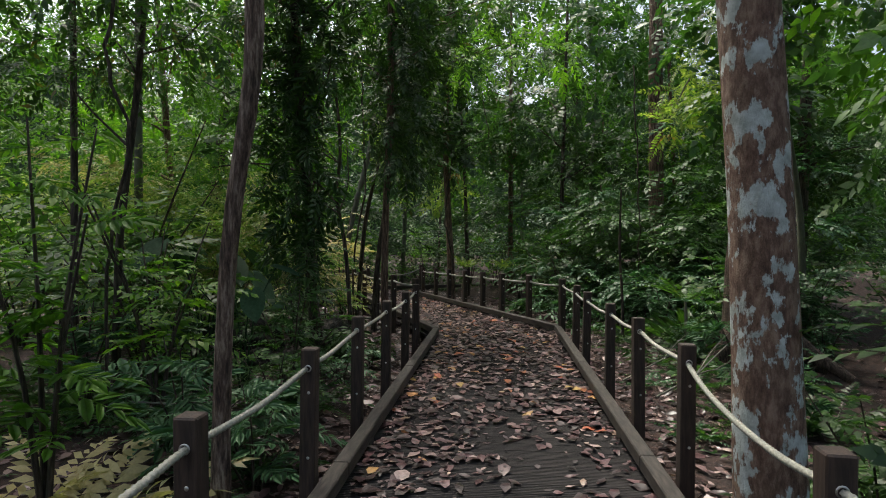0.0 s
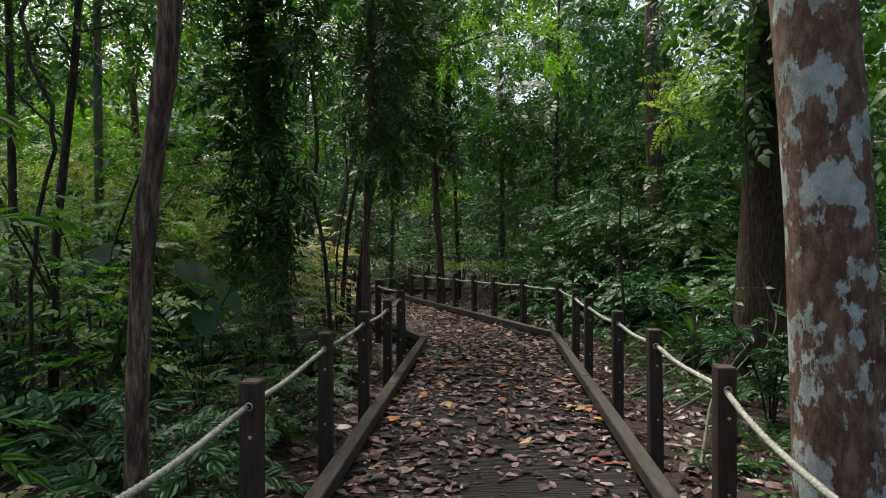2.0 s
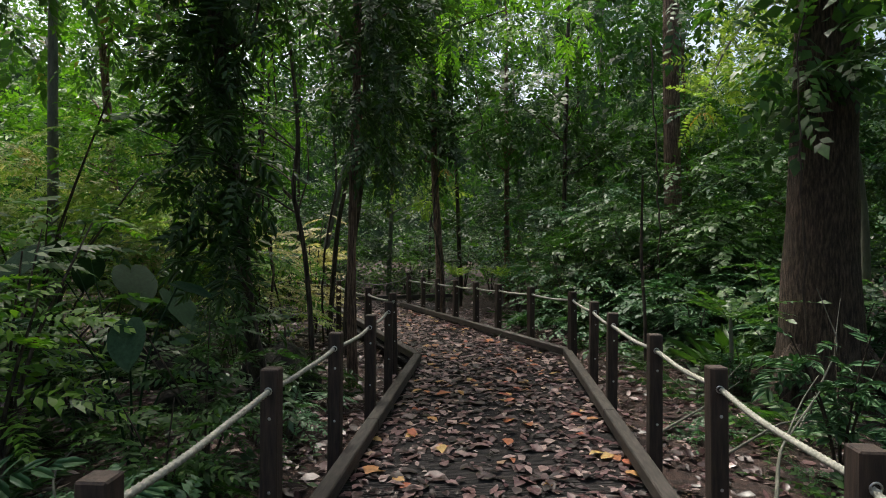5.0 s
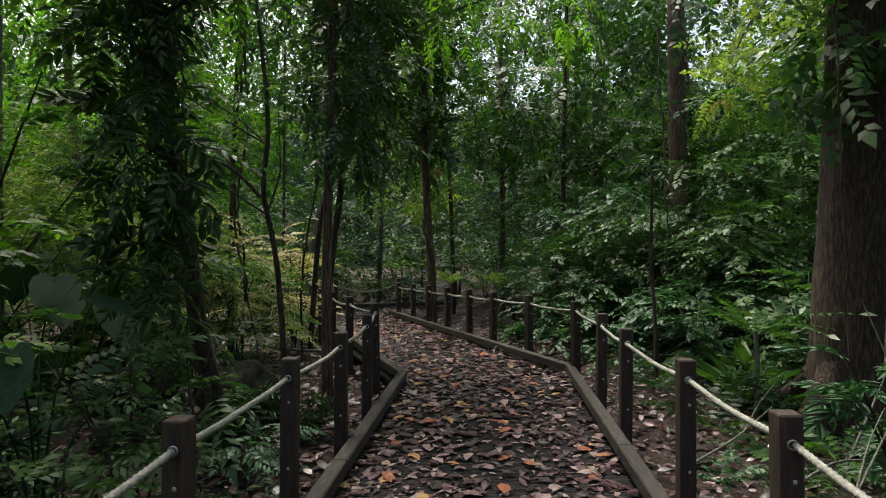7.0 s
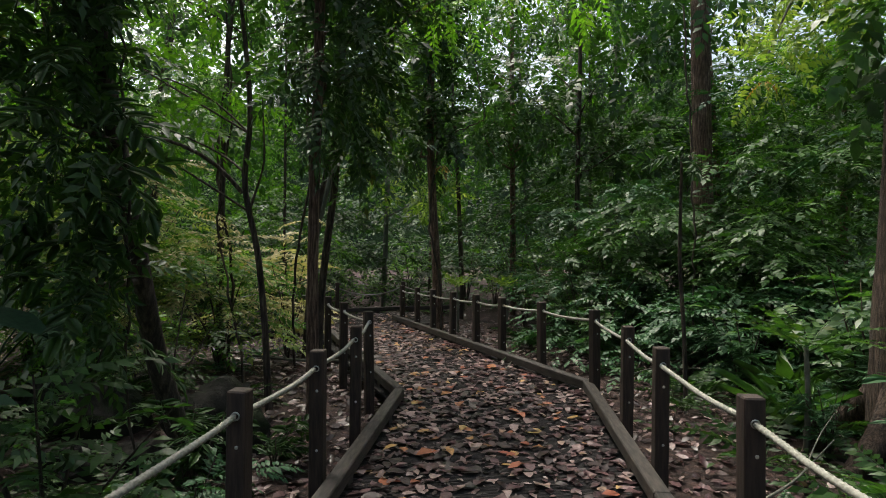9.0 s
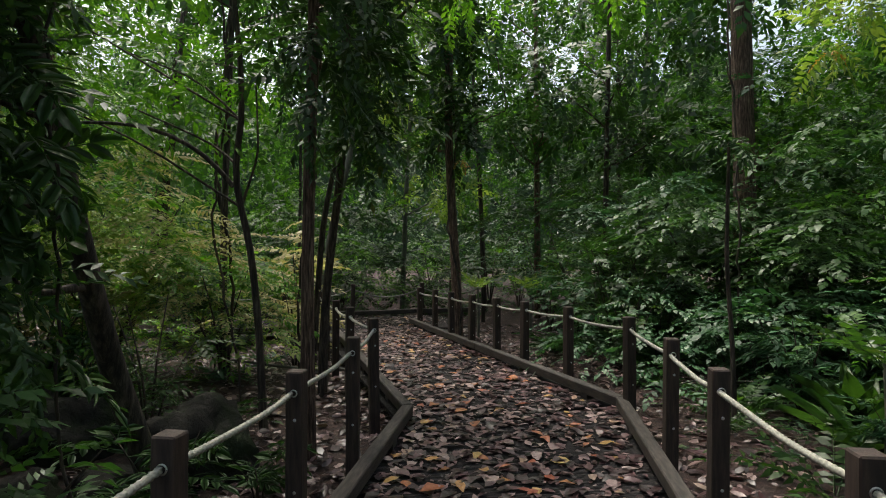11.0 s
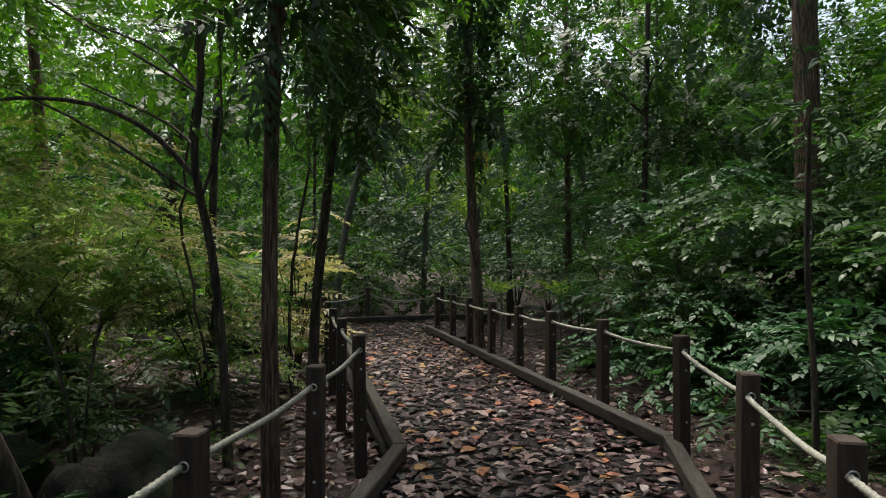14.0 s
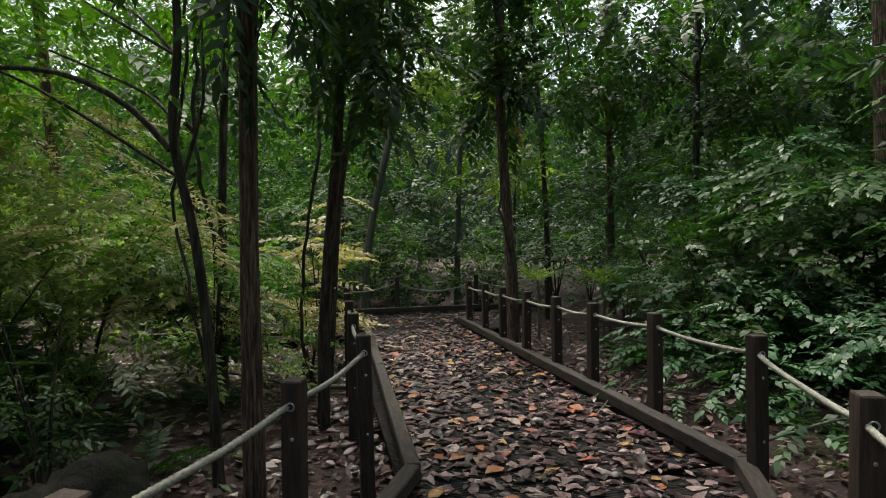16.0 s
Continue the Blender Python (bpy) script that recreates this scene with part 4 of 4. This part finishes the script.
fallen_branch([(-1.4, 6.3, 0.0), (-2.1, 6.6, 0.2), (-2.8, 6.5, 0.25)], 0.02)
fallen_branch([(-1.7, 13.6, 0.0), (-2.6, 13.1, 0.1), (-3.6, 13.3, 0.15)], 0.03)
fallen_branch([(0.33, 12.55, 0.13), (0.4, 12.75, 0.16), (0.43, 12.9, 0.15)], 0.012)


# ---- the wood beyond, and the roof of leaves ----
def far_woods(name, seed, n, a0, a1, mat, low, d0=22, d1=34):
    r = np.random.default_rng(seed)
    a = np.radians(r.uniform(a0, a1, n))
    d = r.uniform(d0, d1, n)
    z = r.random(n) ** low * 14
    lump = np.array([noise.noise((math.sin(t) * u * 0.28, math.cos(t) * u * 0.28, h * 0.4)) for t, u, h in zip(a, d, z)])
    keep = lump > -0.05 - 0.4 * (z < 8)
    p = np.stack([np.sin(a) * d, 4 + np.cos(a) * d, z], axis=1)[keep]
    m = len(p)
    ways = r.normal(0, 1, (m, 3))
    ways[:, 2] = -np.abs(ways[:, 2]) * 0.4
    v, f = many(TWIGS_FAR, p, ways, r.uniform(1.1, 2.0, m), r, 0.4)
    tagged(new(name, mesh_of(name, v, f, mat)), "dense green foliage of the wood beyond", "foliage", kind="stuff")


def thicket(name, seed, clumps, x0, x1, y0, y1, z0, z1, mat, clear, per=15, size=0.8, patterns=None):
    """Layered sprays of small leaves, in flat domes one above another."""
    r = np.random.default_rng(seed)
    places, ways = [], []
    while len(places) < clumps:
        x, y, z = r.uniform(x0, x1), r.uniform(y0, y1), z0 + (z1 - z0) * r.random()
        d = to_walk(x, y) - clear
        if d < 0 or z > 1.0 + 1.15 * d or noise.noise((x * 0.45, y * 0.45, z * 0.7 + seed)) < -0.12:
            continue
        a = r.uniform(0, 2 * math.pi, per)
        d = np.sqrt(r.random(per)) * r.uniform(0.35, 0.75)
        places.append(np.stack([x + np.cos(a) * d, y + np.sin(a) * d, z - 0.7 * d * d + r.normal(0, 0.07, per)], axis=1))
        ways.append(np.stack([np.cos(a), np.sin(a), 0.1 - 0.3 * d + r.normal(0, 0.2, per)], axis=1))
    p, w = np.concatenate(places), np.concatenate(ways)
    v, f = many(patterns or TWIGS, p, w, size * r.uniform(0.65, 1.25, len(p)), r, 0.25)
    tagged(new(name, mesh_of(name, v, f, mat)), "dense layered small-leaved foliage of the thicket", "foliage", kind="stuff")


thicket("thicket", 301, 150, 0.2, 8.5, 12.5, 21.5, 0.6, 7.5, LEAF_MID, 2.5)
thicket("thicket_dark", 302, 130, 0.2, 9.0, 12.0, 22.0, 0.3, 4.5, LEAF_BLUE, 2.3)
thicket("thicket_bright", 303, 70, 0.5, 8.0, 13.0, 21.0, 1.5, 6.0, LEAF_BRIGHT, 2.6)
thicket("thicket_beyond", 308, 70, -8.0, 2.5, 20.0, 23.0, 0.2, 3.2, LEAF_DARK, 2.0, size=0.9)
thicket("thicket_edge", 309, 44, 1.0, 4.6, 11.5, 16.0, 0.25, 1.3, LEAF_BLUE, 1.5, per=12, size=0.6)
thicket("thicket_low", 306, 34, 2.5, 4.3, 13.2, 15.8, 0.5, 3.5, LEAF_MID, 2.4)
# left thickets: bright and yellow leaves carry the sunlit look in their colour
thicket("thicket_feathery", 304, 90, -9.5, -3.0, 10.5, 21.0, 0.5, 5.5, LEAF_BRIGHT, 2.0, patterns=FEATHERS)
thicket("thicket_pale", 307, 24, -7.5, -3.0, 11.5, 17.0, 0.8, 3.2, LEAF_PALE, 2.0, patterns=FEATHERS, size=0.75)
thicket("thicket_sunlit", 305, 100, -8.5, -2.9, 10.8, 18.0, 0.5, 3.8, LEAF_YELLOW, 2.0, patterns=FEATHERS, size=0.7)


# leaf layer added above the view to shade the wood and far ground
def roof():
    r = np.random.default_rng(78)
    n = 8000
    x, y = r.uniform(-34, 34, n), r.uniform(-16, 48, n)
    z = r.uniform(9.5, 14, n)
    lump = np.array([noise.noise((u * 0.22, w * 0.22, 3.1)) for u, w in zip(x, y)])
    # thinned left and right to let light down on both sides
    light_gaps = 1.2 * np.exp(-(((x + 8.5) / 5.5) ** 2 + ((y - 16.5) / 7) ** 2))
    light_gaps = light_gaps + 0.95 * np.exp(-(((x - 6) / 5) ** 2 + ((y - 14) / 6) ** 2))
    keep = lump > 0.03 + 0.5 * light_gaps
    p = np.stack([x, y, z], axis=1)[keep]
    m = len(p)
    v, f = many(TWIGS_FAR, p, r.normal(0, 1, (m, 3)) * np.array([1, 1, 0.3]), r.uniform(2.0, 3.6, m), r, 0.3)
    tagged(new("tree_canopy", mesh_of("tree_canopy", v, f, LEAF_MID)), "broken roof of green leaves added overhead for shade", "foliage", kind="stuff")


def distance():
    """The dark mass of forest past 55 m, with a ragged top."""
    n = 240
    v = []
    for i in range(n + 1):
        a = 2 * math.pi * i / n
        c, q = math.cos(a), math.sin(a)
        h = 17 + 5 * noise.noise((c * 9, q * 9, 0)) + 2.5 * noise.noise((c * 40, q * 40, 4))
        v += [(c * 56, 8 + q * 56, -1), (c * 57, 8 + q * 57, h * 0.5), (c * 58.5, 8 + q * 58.5, h)]
    f = [(i * 3 + k, i * 3 + k + 3, i * 3 + k + 4, i * 3 + k + 1) for i in range(n) for k in (0, 1)]
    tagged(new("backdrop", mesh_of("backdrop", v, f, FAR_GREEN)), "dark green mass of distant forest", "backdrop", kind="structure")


far_woods("far_woods", 77, 6400, -24, 48, LEAF_MID, 1.15)
# left arc: the sunlit look is put into the brighter leaf colour
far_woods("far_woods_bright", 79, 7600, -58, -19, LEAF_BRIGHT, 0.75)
roof()
distance()


# ---- rocks ----
def boulder(x, y, sx, sy, sz, seed):
    bm = bmesh.new()
    bmesh.ops.create_icosphere(bm, subdivisions=4, radius=1.0)
    for v in bm.verts:
        c = v.co * 1.3 + Vector((seed * 3.1, 0, 0))
        v.co *= 1 + 0.34 * noise.noise(c) + 0.2 * noise.noise(c * 2.6) + 0.07 * noise.noise(c * 7) + 0.02 * noise.noise(c * 17)
        v.co.x *= sx
        v.co.y *= sy
        v.co.z *= sz
    me = bpy.data.meshes.new("boulder")
    bm.to_mesh(me)
    bm.free()
    me.materials.append(ROCK)
    me.shade_smooth()
    ob = new("boulder", me)
    ob.matrix_basis = pose(x, y, ground_z(x, y) + sz * 0.35, 0, 0, seed * 40)
    tagged(ob, "dark mossy boulder half sunk in leaf litter", "rock", group="forest boulders")


boulder(-2.08, 9.9, 0.4, 0.34, 0.4, 1)
boulder(-3.2, 10.0, 0.4, 0.35, 0.3, 2)
boulder(-2.8, 9.1, 0.26, 0.22, 0.16, 3)
boulder(-3.9, 10.4, 0.4, 0.3, 0.28, 4)
boulder(-2.45, 9.45, 0.22, 0.2, 0.13, 5)
placed(shrub("shrub", 81, TWIGS_FINE, LEAF_DARK, 1.3, 0.4, 40, 0.5, label="dark leafy shrub beside mossy boulders"), -2.75, 10.3)
placed(shrub("shrub", 82, FEATHERS, LEAF_BLUE, 0.55, 0.4, 30, 0.5, label="dark feathery shrub beside mossy boulders"), -1.5, 8.4)
placed(shrub("shrub", 85, BIG_SPRAYS, LEAF_DARK, 0.7, 0.4, 30, 0.5, label="low dark broad-leaved shrub beside mossy boulders"), -1.75, 8.95)
placed(shrub("shrub", 86, BIG_SPRAYS, LEAF_DARK, 0.42, 0.3, 24, 0.4, label="low dark broad-leaved shrub beside mossy boulders"), -1.42, 9.5)
placed(fern(83, FRONDS, LEAF_DARK, 9, 0.6, "dark green arching fern beside mossy boulders"), -2.3, 8.9)
placed(fern(84, FRONDS, LEAF_DARK, 10, 0.75, "dark green arching fern beside mossy boulders"), -2.6, 10.9)


# ---- fallen leaves ----
def litter_leaf(seed):
    """A dry curled leaf, 1 long, of 8 triangles."""
    r = np.random.default_rng(seed)
    w, c = r.uniform(0.17, 0.33), r.uniform(-0.12, 0.2)
    v = []
    for t, k in ((0.0, 0.12), (0.27, 0.88), (0.6, 1.0), (1.0, 0.05)):
        k *= r.uniform(0.75, 1.2)
        lift = 0.05 + 0.6 * c * math.sin(t * 3.1) + r.uniform(-0.05, 0.05)
        v += [(-w * k, t - 0.5, lift + r.uniform(-0.02, 0.09) * k), (0, t - 0.5, lift), (w * k, t - 0.5, lift + r.uniform(-0.02, 0.09) * k)]
    f = []
    for i in range(3):
        for j in range(2):
            a = i * 3 + j
            f += [(a, a + 1, a + 4), (a, a + 4, a + 3)]
    return np.array(v), np.array(f)


DRY = [litter_leaf(i) for i in range(9)]


def flat_leaf(seed):
    """A dry leaf of the forest floor, 1 long, with an uneven outline: 6 triangles."""
    r = np.random.default_rng(seed)
    w, bow = r.uniform(0.18, 0.3), r.uniform(-0.08, 0.14)
    v = [(0, -0.5, 0.05), (0, 0.0, 0.06 + bow), (r.uniform(-0.08, 0.08), 0.5, 0.05 + r.uniform(0, 0.1))]
    for side in (-1, 1):
        v += [(side * w * r.uniform(0.7, 1.0), -0.2, 0.06 + r.uniform(0, 0.12)), (side * w * r.uniform(0.6, 1.0), 0.2, 0.06 + r.uniform(0, 0.12))]
    return np.array(v), np.array([(0, 1, 3), (1, 4, 3), (1, 2, 4), (0, 5, 1), (1, 5, 6), (1, 6, 2)])


FLAT = [flat_leaf(60 + k) for k in range(6)]


def lay(places, sizes, r, tilt, patterns=DRY):
    n = len(places)
    g = r.uniform(0, 2 * math.pi, n)
    ways = np.stack([np.cos(g), np.sin(g), r.normal(0, tilt, n)], axis=1)
    return many(patterns, places, ways, sizes, r, tilt)


def across(t, u):
    """A place on the deck: t metres along the walk from its start, u from -1 to 1 across."""
    k, f = (0, t / 14.2) if t < 14.2 else (1, (t - 14.2) / 6.4)
    a = [LEFT[k][i] + (LEFT[k + 1][i] - LEFT[k][i]) * f for i in (0, 1)]
    b = [RIGHT[k][i] + (RIGHT[k + 1][i] - RIGHT[k][i]) * f for i in (0, 1)]
    w = (u + 1) / 2
    return a[0] + (b[0] - a[0]) * w, a[1] + (b[1] - a[1]) * w


def deck_litter(count, seed, mat, name, label, lo, hi, size):
    r = np.random.default_rng(seed)
    out = []
    while len(out) < count:
        t, u = r.uniform(lo, hi), r.uniform(-0.95, 0.95)
        x, y = across(t, u)
        bare = noise.noise((x * 1.1, y * 0.6, 2.0)) * 0.5 + 0.35 * (abs(u) - 0.4) + min(0.3, 0.12 * (y - 6.6))
        if r.random() < 0.5 + 1.1 * bare:
            out.append((x, y, DECK + 0.004 + r.random() ** 2 * 0.018))
    for _ in range(count // 5):
        w, q = r.random(), r.uniform(-0.85, 0.85)
        out.append((-1.3 - 5.2 * w + 0.43 * q, 18.6 - 2.5 * w - 0.9 * q, DECK + 0.004 + r.random() ** 2 * 0.02))
    p = np.array(out)
    v, f = lay(p, size[0] + (size[1] - size[0]) * r.random(len(p)) ** 1.5, r, 0.09)
    tagged(new(name, mesh_of(name, v, f, mat)), label, "leaf litter", kind="stuff")


deck_litter(6300, 5, LITTER, "leaf_litter", "brown fallen leaves scattered over the boardwalk", 3.0, 20.5, (0.035, 0.145))
deck_litter(200, 6, LITTER_RED, "coloured_litter", "red and yellow fallen leaves on the boardwalk", 8.5, 20.0, (0.09, 0.17))


def floor_litter():
    r = np.random.default_rng(9)
    out = []
    while len(out) < 15000:
        x, y = (r.normal(0, 2.4), r.uniform(3, 19)) if r.random() < 0.85 else (r.uniform(-10, 10), r.uniform(2, 24))
        x += 0 if y < 11 else -0.45 * (y - 11)
        d = to_walk(x, y)
        if d > 0.98:
            out.append((x, y, ground_z(x, y) + 0.004 + r.random() ** 2 * 0.035))
    p = np.array(out)
    v, f = lay(p, 0.05 + 0.1 * r.random(len(p)) ** 1.3, r, 0.22, FLAT)
    tagged(new("forest_litter", mesh_of("forest_litter", v, f, LITTER)), "brown fallen leaves covering the forest floor", "leaf litter", kind="stuff")


floor_litter()


# ---- deck boards ----
def deck():
    floor = new("boardwalk_deck")
    tagged(floor, "dark grooved timber deck boards strewn with leaves", "boardwalk", kind="structure")
    pitch, wide, grooves = 0.145, 0.139, 6
    prof = []
    step = wide / grooves
    for g in range(grooves):
        y = -wide / 2 + g * step
        prof += [(y + 0.001, 0.0), (y + step * 0.5, 0.0), (y + step * 0.54, -0.022), (y + step * 0.96, -0.022)]
    prof += [(wide / 2, 0.0), (wide / 2, -0.035), (-wide / 2, -0.035)]

    def board_mesh(length):
        k = len(prof)
        v = [(x, y, z) for x in (-length / 2, length / 2) for y, z in prof]
        f = [(i, (i + 1) % k, k + (i + 1) % k, k + i) for i in range(k)]
        return mesh_of("deck_board", v, f, DECK_WOOD)

    first = board_mesh(2.04)
    for i in range(int(14.6 / pitch)):
        ob = new("deck_board", first)
        ob.parent = floor
        ob.matrix_basis = pose(0.255, -3.0 + i * pitch, DECK + random.uniform(-0.001, 0.001), 0, 0, random.uniform(-0.12, 0.12))
    a, b = np.array((0.2, 11.3)), np.array((-2.75, 17.3))
    d = (b - a) / np.linalg.norm(b - a)
    yaw = math.degrees(math.atan2(d[1], d[0])) - 90
    second = board_mesh(2.12)
    for i in range(int(np.linalg.norm(b - a) / pitch)):
        ob = new("deck_board", second)
        ob.parent = floor
        p = a + d * (i + 0.5) * pitch
        ob.matrix_basis = pose(p[0], p[1], DECK - 0.006 + random.uniform(-0.001, 0.001), 0, 0, yaw)
    third = board_mesh(2.3)
    a, b = np.array((-1.3, 18.6)), np.array((-6.5, 16.1))
    d = (b - a) / np.linalg.norm(b - a)
    yaw = math.degrees(math.atan2(d[1], d[0])) - 90
    for i in range(int(np.linalg.norm(b - a) / pitch)):
        ob = new("deck_board", third)
        ob.parent = floor
        p = a + d * (i + 0.5) * pitch
        ob.matrix_basis = pose(p[0], p[1], DECK - 0.012, 0, 0, yaw)


deck()
